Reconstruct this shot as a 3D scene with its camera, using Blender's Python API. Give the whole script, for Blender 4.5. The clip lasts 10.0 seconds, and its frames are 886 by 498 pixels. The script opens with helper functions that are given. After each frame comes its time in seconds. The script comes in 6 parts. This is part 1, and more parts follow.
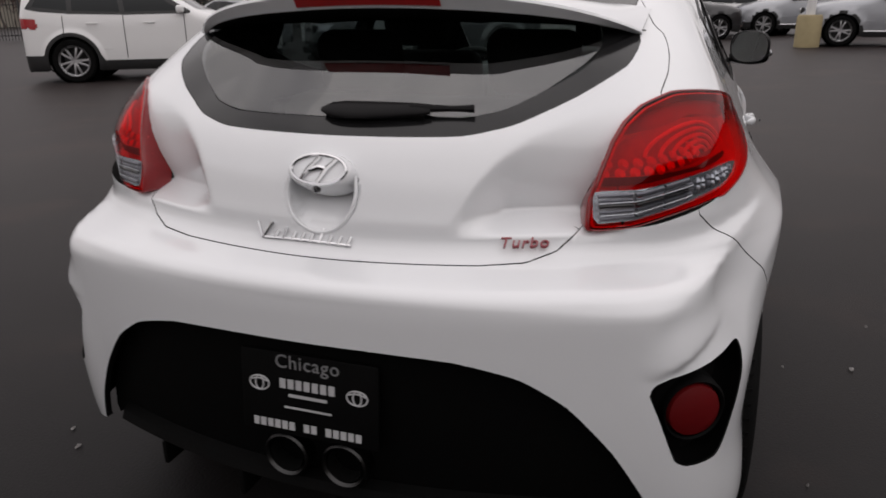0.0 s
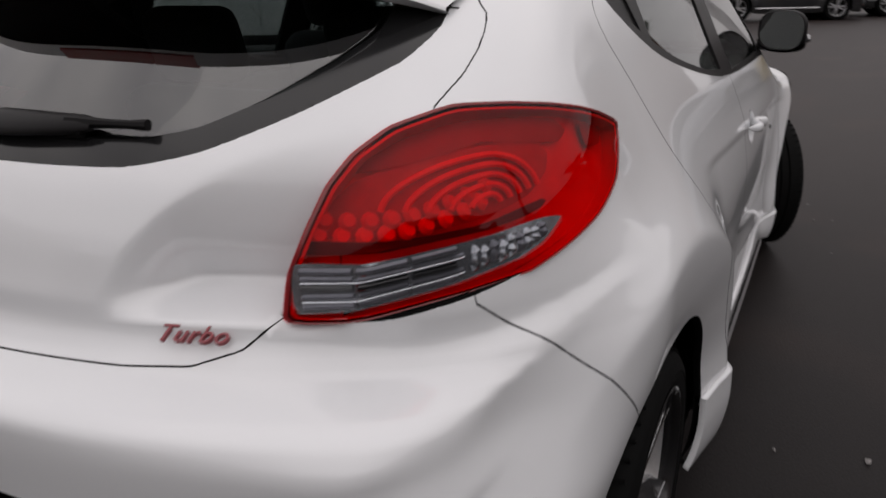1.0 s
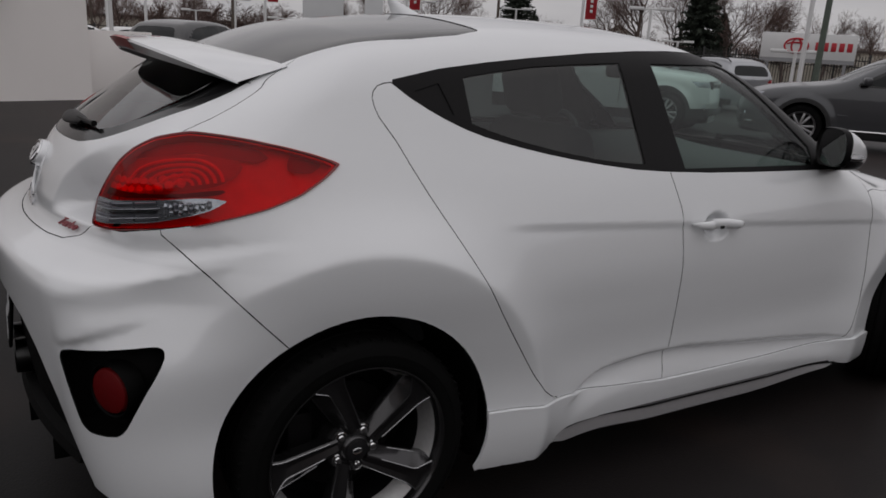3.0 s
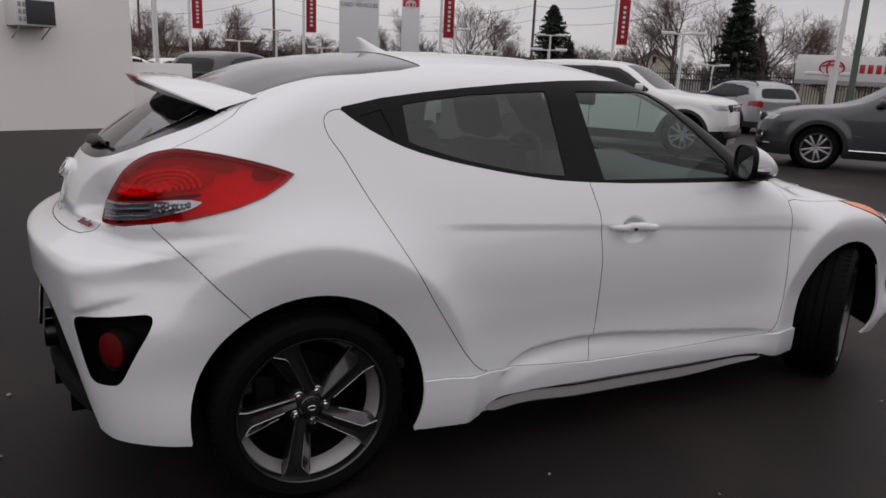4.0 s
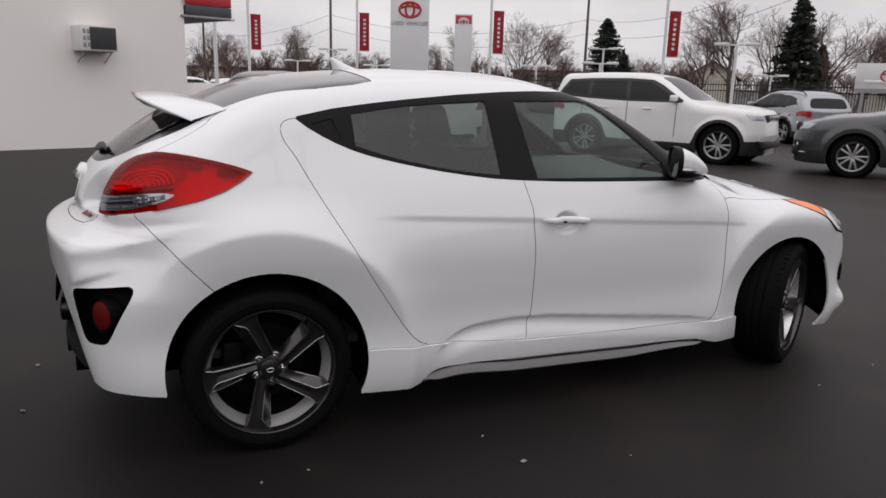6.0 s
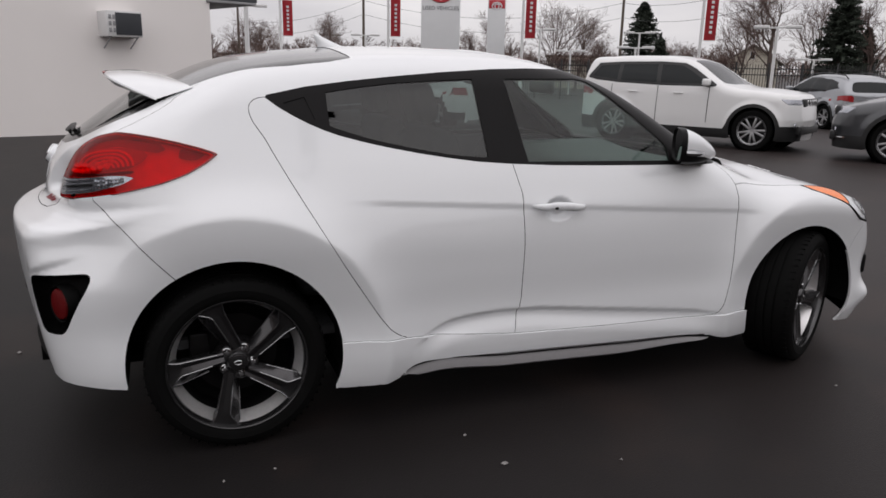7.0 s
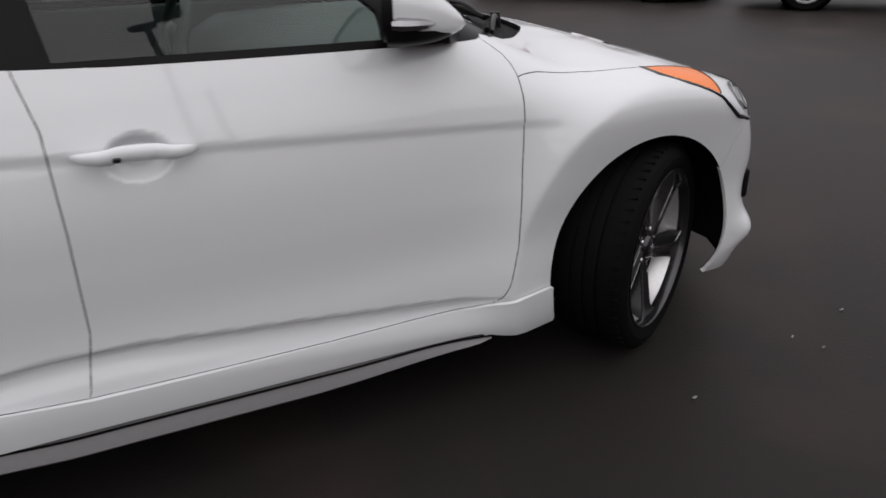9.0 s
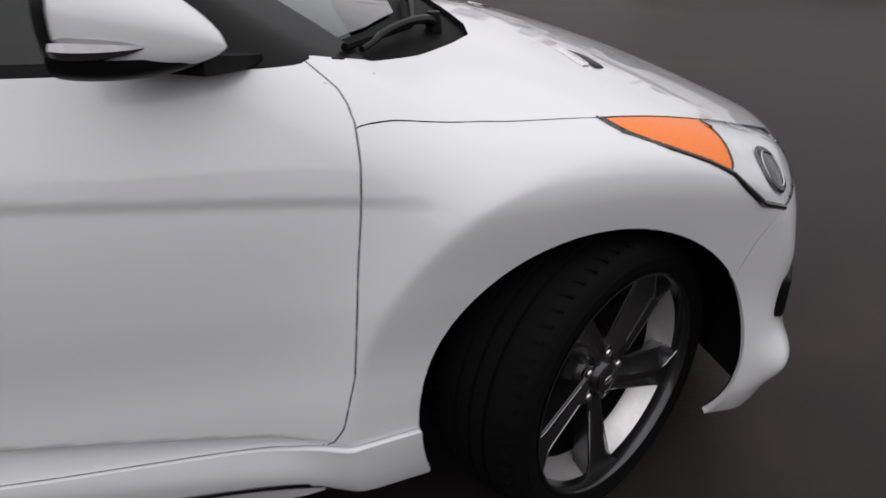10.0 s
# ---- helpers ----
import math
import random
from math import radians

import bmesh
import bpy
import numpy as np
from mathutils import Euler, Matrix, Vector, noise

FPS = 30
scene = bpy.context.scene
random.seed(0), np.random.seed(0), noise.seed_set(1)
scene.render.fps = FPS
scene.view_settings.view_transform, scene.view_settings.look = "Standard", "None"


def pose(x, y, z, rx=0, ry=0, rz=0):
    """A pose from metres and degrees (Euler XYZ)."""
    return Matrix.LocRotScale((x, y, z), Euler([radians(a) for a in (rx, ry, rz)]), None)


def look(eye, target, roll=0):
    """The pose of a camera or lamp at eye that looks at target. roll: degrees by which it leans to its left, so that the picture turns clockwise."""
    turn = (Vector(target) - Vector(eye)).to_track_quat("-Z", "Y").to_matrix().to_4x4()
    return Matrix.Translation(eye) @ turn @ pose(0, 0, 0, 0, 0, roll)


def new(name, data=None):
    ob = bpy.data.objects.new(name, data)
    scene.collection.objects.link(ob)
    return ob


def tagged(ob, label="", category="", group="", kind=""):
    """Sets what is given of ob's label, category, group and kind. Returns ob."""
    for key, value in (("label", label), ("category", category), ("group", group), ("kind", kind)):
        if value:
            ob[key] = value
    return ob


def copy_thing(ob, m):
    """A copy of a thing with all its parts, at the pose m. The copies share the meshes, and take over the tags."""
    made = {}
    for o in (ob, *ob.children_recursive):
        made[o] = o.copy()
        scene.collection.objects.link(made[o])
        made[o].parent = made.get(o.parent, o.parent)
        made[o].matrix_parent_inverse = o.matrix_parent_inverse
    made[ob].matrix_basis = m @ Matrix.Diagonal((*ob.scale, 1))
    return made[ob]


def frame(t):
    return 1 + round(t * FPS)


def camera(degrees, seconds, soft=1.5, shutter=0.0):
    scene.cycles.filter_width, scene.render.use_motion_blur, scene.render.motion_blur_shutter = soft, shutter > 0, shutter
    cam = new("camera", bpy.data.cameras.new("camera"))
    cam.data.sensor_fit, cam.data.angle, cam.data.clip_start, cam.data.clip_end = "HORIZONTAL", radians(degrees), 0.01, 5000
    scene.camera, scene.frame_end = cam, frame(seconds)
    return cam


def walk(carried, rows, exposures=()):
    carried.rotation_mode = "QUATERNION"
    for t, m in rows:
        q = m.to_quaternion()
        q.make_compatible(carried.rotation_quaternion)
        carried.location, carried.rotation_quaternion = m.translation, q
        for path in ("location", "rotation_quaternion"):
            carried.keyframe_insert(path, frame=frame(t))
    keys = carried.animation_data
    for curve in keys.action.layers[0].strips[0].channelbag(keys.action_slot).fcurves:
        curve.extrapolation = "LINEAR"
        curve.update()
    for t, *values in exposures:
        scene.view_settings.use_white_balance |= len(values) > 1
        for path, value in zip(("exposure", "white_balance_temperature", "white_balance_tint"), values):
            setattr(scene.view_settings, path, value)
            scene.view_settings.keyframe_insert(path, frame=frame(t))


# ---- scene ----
cam = camera(62.5, 10.0, soft=1.6, shutter=0.22)
PATH = [
    (0, (-1.840, -0.680, 1.296), (-0.060, -0.044, 0.641), -1.0),
    (0.5, (-1.497, -0.862, 1.280), (0.192, -0.139, 0.496), -1.5),
    (1, (-1.149, -1.026, 1.264), (0.508, -0.154, 0.562), -1.1),
    (1.5, (-0.886, -1.268, 1.295), (0.412, 0.116, 0.664), 0.8),
    (2, (-0.826, -1.606, 1.3), (0.297, -0.057, 0.717), 1.5),
    (2.5, (-0.77, -1.985, 1.313), (0.292, -0.393, 0.732), 1.9),
    (3, (-0.72, -2.344, 1.341), (0.293, -0.708, 0.797), 3.2),
    (4.5, (-0.663, -3.098, 1.389), (0.226, -1.37, 0.919), 1.6),
    (5, (-0.655, -3.3, 1.394), (0.199, -1.552, 0.928), 1.4),
    (6.5, (-0.32, -3.427, 1.373), (0.42, -1.624, 0.923), 1.3),
    (7, (-0.203, -3.342, 1.355), (0.495, -1.532, 0.869), 1.2),
    (7.5, (-0.028, -3.077, 1.34), (0.699, -1.283, 0.834), 1.2),
    (8, (0.283, -2.797, 1.266), (1.054, -1.052, 0.666), -0.0),
    (8.5, (0.685, -2.531, 1.245), (1.521, -0.853, 0.546), -0.4),
    (9, (1.169, -2.346, 1.223), (1.985, -0.713, 0.406), -1.2),
    (9.5, (1.635, -2.159, 1.233), (2.243, -0.469, 0.352), -1.3),
    (10, (2.03, -1.926, 1.219), (2.439, -0.187, 0.32), 0.1),
]
walk(cam, [(t, look(eye, target, roll)) for t, eye, target, roll in PATH],
     [(0, -.13, 6650, 14), (1, -.30, 6650, 14), (1.5, -.47, 6500, 12), (2.5, -.79, 6450, 12), (3, -.74, 6450, 12), (4.5, -.16, 6500, 13), (5, -.05, 6500, 13), (6.5, .00, 6500, 13), (8, -.02, 6430, 12), (10, -.03, 6430, 12)])
scene.view_settings.exposure = 0.0
world = bpy.data.worlds.new("overcast_sky")
scene.world = world
world.use_nodes = True
wt = world.node_tree
wt.nodes.clear()


def wnode(kind, **inputs):
    n = wt.nodes.new(kind)
    for k, v in inputs.items():
        n.inputs[k.replace("_", " ")].default_value = v
    return n


SUN_UP, SUN_TURN = radians(62), radians(200)
sky = wnode("ShaderNodeTexSky")
sky.sky_type, sky.sun_disc, sky.sun_elevation, sky.sun_rotation = "NISHITA", False, SUN_UP, SUN_TURN
grey = wnode("ShaderNodeHueSaturation", Saturation=0.10, Value=1.0)
wt.links.new(sky.outputs[0], grey.inputs["Color"])
where = wnode("ShaderNodeTexCoord")
flatten = wnode("ShaderNodeMapping")
flatten.inputs["Scale"].default_value = (1.0, 1.0, 3.5)
wt.links.new(where.outputs["Generated"], flatten.inputs["Vector"])
cloud = wnode("ShaderNodeTexNoise", Scale=2.2, Detail=6.0, Roughness=0.55)
wt.links.new(flatten.outputs[0], cloud.inputs["Vector"])
ramp = wnode("ShaderNodeValToRGB")
ramp.color_ramp.elements[0].position, ramp.color_ramp.elements[0].color = 0.32, (5.5, 5.4, 5.6, 1)
ramp.color_ramp.elements[1].position, ramp.color_ramp.elements[1].color = 0.68, (8.35, 8.15, 8.1, 1)
wt.links.new(cloud.outputs["Fac"], ramp.inputs["Fac"])
cover = wnode("ShaderNodeMix")
cover.data_type = "RGBA"
cover.inputs["Factor"].default_value = 0.85
wt.links.new(grey.outputs[0], cover.inputs[6])
wt.links.new(ramp.outputs[0], cover.inputs[7])
rise_of = wnode("ShaderNodeSeparateXYZ")
wt.links.new(where.outputs["Generated"], rise_of.inputs[0])
dome = wnode("ShaderNodeMapRange")
for k, v in (("From Min", 0.0), ("From Max", 1.0), ("To Min", 0.86), ("To Max", 1.56)):
    dome.inputs[k].default_value = v
wt.links.new(rise_of.outputs["Z"], dome.inputs["Value"])
deep = wnode("ShaderNodeMix")
deep.data_type, deep.blend_type = "RGBA", "MULTIPLY"
deep.inputs["Factor"].default_value = 1.0
wt.links.new(cover.outputs[2], deep.inputs[6])
wt.links.new(dome.outputs[0], deep.inputs[7])
back_node = wnode("ShaderNodeBackground", Strength=0.118)
wt.links.new(deep.outputs[2], back_node.inputs["Color"])
wout = wnode("ShaderNodeOutputWorld")
wt.links.new(back_node.outputs[0], wout.inputs["Surface"])
sun = new("sun", bpy.data.lights.new("sun", "SUN"))
sun.data.energy, sun.data.angle, sun.data.color = 0.6, radians(120), (1.0, 0.97, 0.93)
sun.matrix_world = look((0, 0, 30), (-30 * math.cos(SUN_UP) * math.sin(SUN_TURN), -30 * math.cos(SUN_UP) * math.cos(SUN_TURN), 30 - 30 * math.sin(SUN_UP)))

def material(name, color, rough=.5, metal=0.0, coat=0.0, spec=.5, noise_scale=None, noise_amount=.08, bump=0.0, bump_scale=None, second=None, second_scale=3.0, second_cut=(.45, .65)):
    """A plain surface with grain, broad variation and fine relief."""
    m = bpy.data.materials.new(name)
    m.use_nodes = True
    t = m.node_tree
    b = t.nodes["Principled BSDF"]
    b.inputs["Base Color"].default_value = (*color, 1)
    b.inputs["Roughness"].default_value = rough
    b.inputs["Metallic"].default_value = metal
    b.inputs["Coat Weight"].default_value = coat
    b.inputs["Coat Roughness"].default_value = .04
    b.inputs["Specular IOR Level"].default_value = spec
    spot = t.nodes.new("ShaderNodeTexCoord")
    if noise_scale:
        n = t.nodes.new("ShaderNodeTexNoise")
        n.inputs["Scale"].default_value, n.inputs["Detail"].default_value = noise_scale, 6
        t.links.new(spot.outputs["Object"], n.inputs["Vector"])
        r = t.nodes.new("ShaderNodeMapRange")
        r.inputs["To Min"].default_value, r.inputs["To Max"].default_value = 1 - noise_amount, 1 + noise_amount
        t.links.new(n.outputs["Fac"], r.inputs["Value"])
        mul = t.nodes.new("ShaderNodeMix")
        mul.data_type, mul.blend_type = "RGBA", "MULTIPLY"
        mul.inputs["Factor"].default_value = 1
        mul.inputs[6].default_value = (*color, 1)
        t.links.new(r.outputs[0], mul.inputs[7])
        last = mul.outputs[2]
        if second:
            n2 = t.nodes.new("ShaderNodeTexNoise")
            n2.inputs["Scale"].default_value, n2.inputs["Detail"].default_value = second_scale, 5
            t.links.new(spot.outputs["Object"], n2.inputs["Vector"])
            r2 = t.nodes.new("ShaderNodeMapRange")
            r2.inputs["From Min"].default_value, r2.inputs["From Max"].default_value = second_cut
            t.links.new(n2.outputs["Fac"], r2.inputs["Value"])
            mix = t.nodes.new("ShaderNodeMix")
            mix.data_type = "RGBA"
            t.links.new(r2.outputs[0], mix.inputs["Factor"])
            t.links.new(last, mix.inputs[6])
            mix.inputs[7].default_value = (*second, 1)
            last = mix.outputs[2]
        t.links.new(last, b.inputs["Base Color"])
    if bump:
        n = t.nodes.new("ShaderNodeTexNoise")
        n.inputs["Scale"].default_value, n.inputs["Detail"].default_value = bump_scale or 200, 4
        t.links.new(spot.outputs["Object"], n.inputs["Vector"])
        u = t.nodes.new("ShaderNodeBump")
        u.inputs["Strength"].default_value, u.inputs["Distance"].default_value = bump, .004
        t.links.new(n.outputs["Fac"], u.inputs["Height"])
        t.links.new(u.outputs[0], b.inputs["Normal"])
    return m


def glass(name, tint, gloss=1.0, facing_gloss=.04):
    """Thin tinted glass: mirror-like by its angle (Schlick), else see-through."""
    m = bpy.data.materials.new(name)
    m.use_nodes = True
    t = m.node_tree
    t.nodes.clear()
    out, mix = t.nodes.new("ShaderNodeOutputMaterial"), t.nodes.new("ShaderNodeMixShader")
    clear, shine, edge = t.nodes.new("ShaderNodeBsdfTransparent"), t.nodes.new("ShaderNodeBsdfGlossy"), t.nodes.new("ShaderNodeLayerWeight")
    rise, reach = t.nodes.new("ShaderNodeMath"), t.nodes.new("ShaderNodeMapRange")
    rise.operation, rise.inputs[1].default_value = "POWER", 5.0
    reach.inputs["To Min"].default_value = facing_gloss
    edge.inputs["Blend"].default_value = .5
    clear.inputs[0].default_value = (*tint, 1)
    shine.inputs["Roughness"].default_value = .015
    shine.inputs["Color"].default_value = (gloss, gloss, gloss, 1)
    t.links.new(edge.outputs["Facing"], rise.inputs[0])
    t.links.new(rise.outputs[0], reach.inputs["Value"])
    t.links.new(reach.outputs[0], mix.inputs[0])
    t.links.new(clear.outputs[0], mix.inputs[1])
    t.links.new(shine.outputs[0], mix.inputs[2])
    t.links.new(mix.outputs[0], out.inputs[0])
    return m


PAINT = material("pearl_white_paint", (.722, .735, .752), rough=.28, coat=1.0, noise_scale=900, noise_amount=.03, bump=.012, bump_scale=700)
BLACK_GLOSS = material("gloss_black", (.012, .012, .013), rough=.12, coat=.5, noise_scale=40, noise_amount=.2)
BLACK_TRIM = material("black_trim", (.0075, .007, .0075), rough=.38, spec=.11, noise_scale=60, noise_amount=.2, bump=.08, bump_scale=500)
PLASTIC = material("black_plastic", (.0022, .0022, .0022), rough=.6, spec=.07, noise_scale=30, noise_amount=.25, bump=.25, bump_scale=900)
DARK = material("dark_void", (.003, .003, .003), rough=.95, spec=.1, noise_scale=5, noise_amount=.3)
RUBBER = material("tyre_rubber", (.0034, .0034, .0034), rough=.75, spec=.09, noise_scale=25, noise_amount=.3, bump=.2, bump_scale=300)
GUNMETAL = material("gunmetal_wheel", (.055, .054, .056), rough=.27, metal=.85, coat=.4, noise_scale=50, noise_amount=.1)
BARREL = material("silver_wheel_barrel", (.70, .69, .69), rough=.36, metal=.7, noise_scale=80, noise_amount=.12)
CHROME = material("chrome", (.72, .72, .73), rough=.07, metal=1.0, noise_scale=20, noise_amount=.04)
STEEL = material("brushed_steel", (.045, .045, .045), rough=.3, metal=1.0, noise_scale=120, noise_amount=.15)
SILVER_PLASTIC = material("silver_grey_plastic", (.20, .195, .20), rough=.4, coat=.2, noise_scale=60, noise_amount=.08)
FABRIC = material("charcoal_fabric", (.045, .045, .048), rough=.9, noise_scale=80, noise_amount=.3, bump=.3, bump_scale=600)
DASH = material("dark_grey_dash", (.042, .045, .044), rough=.7, noise_scale=60, noise_amount=.2, bump=.2, bump_scale=500)
RED_PLASTIC = material("red_plastic", (.35, .012, .012), rough=.3, coat=.3, noise_scale=40, noise_amount=.15)
RED_REFLECTOR = material("dull_red_reflector", (.11, .003, .004), rough=.4, spec=.2, noise_scale=400, noise_amount=.3, bump=.3, bump_scale=900)
RED_INNER = material("red_lamp_reflector", (.60, .012, .014), rough=.35, metal=0.0, noise_scale=30, noise_amount=.2)
RED_BRIGHT = material("bright_red_reflector", (.72, .026, .022), rough=.3, metal=0.0, noise_scale=40, noise_amount=.15)
RED_MID = material("mid_red_reflector", (.32, .009, .010), rough=.35, noise_scale=60, noise_amount=.35)
RED_RIM = material("dark_red_lamp_edge", (.20, .006, .008), rough=.25, coat=.4, noise_scale=40, noise_amount=.2)
RED_BLACK = material("black_red_bezel", (.055, .003, .003), rough=.4, noise_scale=40, noise_amount=.2)
RED_DARK = material("deep_red_reflector", (.22, .006, .007), rough=.35, noise_scale=40, noise_amount=.2)
LAMP_RIB = material("bright_lamp_rib", (.62, .63, .66), rough=.2, metal=.8, noise_scale=80, noise_amount=.1)
BAND_GLASS = material("black_glass_band", (.010, .010, .0105), rough=.14, spec=.35, coat=.1, noise_scale=30, noise_amount=.15)
SIGN_GREY = material("grey_lamp_rib", (.14, .14, .16), rough=.3, metal=.5, noise_scale=80, noise_amount=.2)
SMOKED = material("smoked_chrome_rim", (.36, .36, .37), rough=.2, metal=1.0, noise_scale=200, noise_amount=.1)
LAMP_SILVER = material("lamp_silver", (.36, .37, .40), rough=.22, metal=.85, noise_scale=60, noise_amount=.3, bump=.10, bump_scale=160)
AMBER = material("amber_lens", (.90, .20, .012), rough=.3, coat=.15, noise_scale=200, noise_amount=.15, bump=.15, bump_scale=400)
GREY_PRINT = material("grey_print", (.20, .20, .205), rough=.5, noise_scale=80, noise_amount=.1)
RED_BADGE = material("red_badge", (.22, .014, .024), rough=.3, coat=.4, noise_scale=80, noise_amount=.1)
PRIVACY = glass("tinted_window_glass", (.30, .345, .34), 1.0, .05)
FRONT_GLASS = glass("green_window_glass", (.70, .82, .78), 1.0, .04)
REAR_GLASS = glass("rear_window_glass", (.42, .46, .46), 1.0, .14)
CLEAR_LENS = glass("clear_lens", (.95, .96, .97), .8, .04)
RED_LENS = glass("red_lens", (.96, .026, .040), .5, .03)
MIRROR = material("mirror_glass", (.75, .76, .76), rough=.02, metal=1.0)

def finish(name, bm, mat, parent=None, label="", smooth=35):
    bmesh.ops.recalc_face_normals(bm, faces=bm.faces[:])
    mesh = bpy.data.meshes.new(name)
    bm.to_mesh(mesh)
    bm.free()
    mesh.polygons.foreach_set("use_smooth", [True] * len(mesh.polygons))
    if smooth < 180:
        mesh.set_sharp_from_angle(angle=radians(smooth))
    if mat:
        mesh.materials.append(mat)
    ob = new(name, mesh)
    if parent:
        ob.parent = parent
    if label:
        ob["label"] = label
    return ob


def part(name, bm, mat, parent, label="", smooth=35):
    return finish(name, bm, mat, parent, label, smooth)


def thing(name, at, label, category, group="", kind="", turn=0):
    ob = new(name)
    ob.matrix_world = pose(*at, 0, 0, turn)
    ob.empty_display_size = .2
    return tagged(ob, label, category, group, kind)


def add_box(bm, c, s, bevel=0.0, segs=2, m=None):
    """A box with centre c and size s, its edges rounded."""
    r = bmesh.ops.create_cube(bm, size=1, matrix=(m or Matrix()) @ Matrix.Translation(c) @ Matrix.Diagonal((*s, 1)))
    if bevel:
        es = {e for v in r["verts"] for e in v.link_edges}
        bmesh.ops.bevel(bm, geom=list(es), offset=bevel, segments=segs, affect="EDGES", profile=.5)
    return bm


def box(c, s, bevel=0.0, segs=2, m=None):
    return add_box(bmesh.new(), c, s, bevel, segs, m)


def add_grid(bm, rows, closed=False, flip=False):
    """A sheet through rows of points; closed joins each row's end to its start."""
    vs = [[bm.verts.new(p) for p in r] for r in rows]
    n = len(rows[0])
    for a, b in zip(vs, vs[1:]):
        for i in range(n if closed else n - 1):
            j = (i + 1) % n
            f = (a[i], a[j], b[j], b[i])
            if len({id(v) for v in f}) == 4:
                bm.faces.new(f[::-1] if flip else f)
    return vs


def lathe(profile, n=48, axis="y", caps=False, bm=None, m=None):
    """A turned body: (radius, along) pairs swept round the axis."""
    bm = bm or bmesh.new()
    rows = []
    for r, h in profile:
        row = []
        for i in range(n):
            a = 2 * math.pi * i / n
            c, s = r * math.cos(a), r * math.sin(a)
            p = Vector({"y": (c, h, s), "z": (c, s, h), "x": (h, c, s)}[axis])
            row.append(m @ p if m else p)
        rows.append(row)
    vs = add_grid(bm, rows, closed=True)
    if caps:
        bm.faces.new(vs[0])
        bm.faces.new(vs[-1])
    return bm


def tube(points, r, n=8, bm=None, closed=False):
    """A round bar along points; r is a number or one per point."""
    bm = bm or bmesh.new()
    pts = [Vector(p) for p in points]
    rows, up = [], None
    for i, p in enumerate(pts):
        a = pts[max(i - 1, 0)] if not closed else pts[i - 1]
        b = pts[min(i + 1, len(pts) - 1)] if not closed else pts[(i + 1) % len(pts)]
        d = (b - a).normalized()
        if up is None:
            up = d.orthogonal().normalized()
        up = (up - up.dot(d) * d).normalized()
        side = d.cross(up)
        q = r if isinstance(r, (int, float)) else r[i]
        rows.append([p + q * (math.cos(2 * math.pi * k / n) * up + math.sin(2 * math.pi * k / n) * side) for k in range(n)])
    if closed:
        rows.append(rows[0])
    vs = add_grid(bm, rows, closed=True)
    if not closed:
        bm.faces.new(vs[0])
        bm.faces.new(vs[-1])
    return bm


def plate(outline, depth, m=Matrix(), bm=None, bevel=0.0):
    """A flat outline (x, y) given thickness along z."""
    bm = bm or bmesh.new()
    lo = [bm.verts.new(m @ Vector((x, y, 0))) for x, y in outline]
    hi = [bm.verts.new(m @ Vector((x, y, depth))) for x, y in outline]
    bm.faces.new(lo[::-1])
    top = bm.faces.new(hi)
    for i in range(len(lo)):
        j = (i + 1) % len(lo)
        bm.faces.new((lo[i], lo[j], hi[j], hi[i]))
    if bevel:
        bmesh.ops.bevel(bm, geom=list(top.edges), offset=bevel, segments=2, affect="EDGES", profile=.5)
    return bm


def letters(name, text, size, mat, parent, m, depth=.002, slant=0.0, spread=1.0):
    """Raised letters in the built-in font, as a mesh."""
    c = bpy.data.curves.new(name, "FONT")
    c.body, c.size, c.extrude, c.align_x, c.align_y, c.shear, c.space_character = text, size, depth, "CENTER", "CENTER", slant, spread
    c.resolution_u = 3
    o = bpy.data.objects.new(name, c)
    scene.collection.objects.link(o)
    mesh = bpy.data.meshes.new_from_object(o.evaluated_get(bpy.context.evaluated_depsgraph_get()))
    bpy.data.objects.remove(o)
    mesh.materials.clear()
    mesh.materials.append(mat)
    ob = new(name, mesh)
    ob.parent = parent
    ob.matrix_local = m
    return ob

# ---- the hatchback's skin: one smooth surface from a few profiles ----
def curve(xs, ys):
    """A smooth function through a few knots."""
    xs, ys = np.array(xs, float), np.array(ys, float)
    h = np.diff(xs)
    d = np.diff(ys) / h
    m = np.empty_like(ys)
    m[1:-1] = (d[:-1] * h[1:] + d[1:] * h[:-1]) / (h[1:] + h[:-1])
    m[0], m[-1] = d[0], d[-1]

    def f(v):
        v = np.clip(v, xs[0], xs[-1])
        i = np.clip(np.searchsorted(xs, v, side="right") - 1, 0, len(xs) - 2)
        t = (v - xs[i]) / h[i]
        return ((2 * t**3 - 3 * t**2 + 1) * ys[i] + (t**3 - 2 * t**2 + t) * h[i] * m[i]
                + (3 * t**2 - 2 * t**3) * ys[i + 1] + (t**3 - t**2) * h[i] * m[i + 1])
    return f


def step(a, b, v):
    t = np.clip((v - a) / (b - a), 0, 1)
    return t * t * (3 - 2 * t)


def smax(a, b, k):
    h = np.maximum(k - np.abs(a - b), 0)
    return np.maximum(a, b) + h * h / (4 * k)


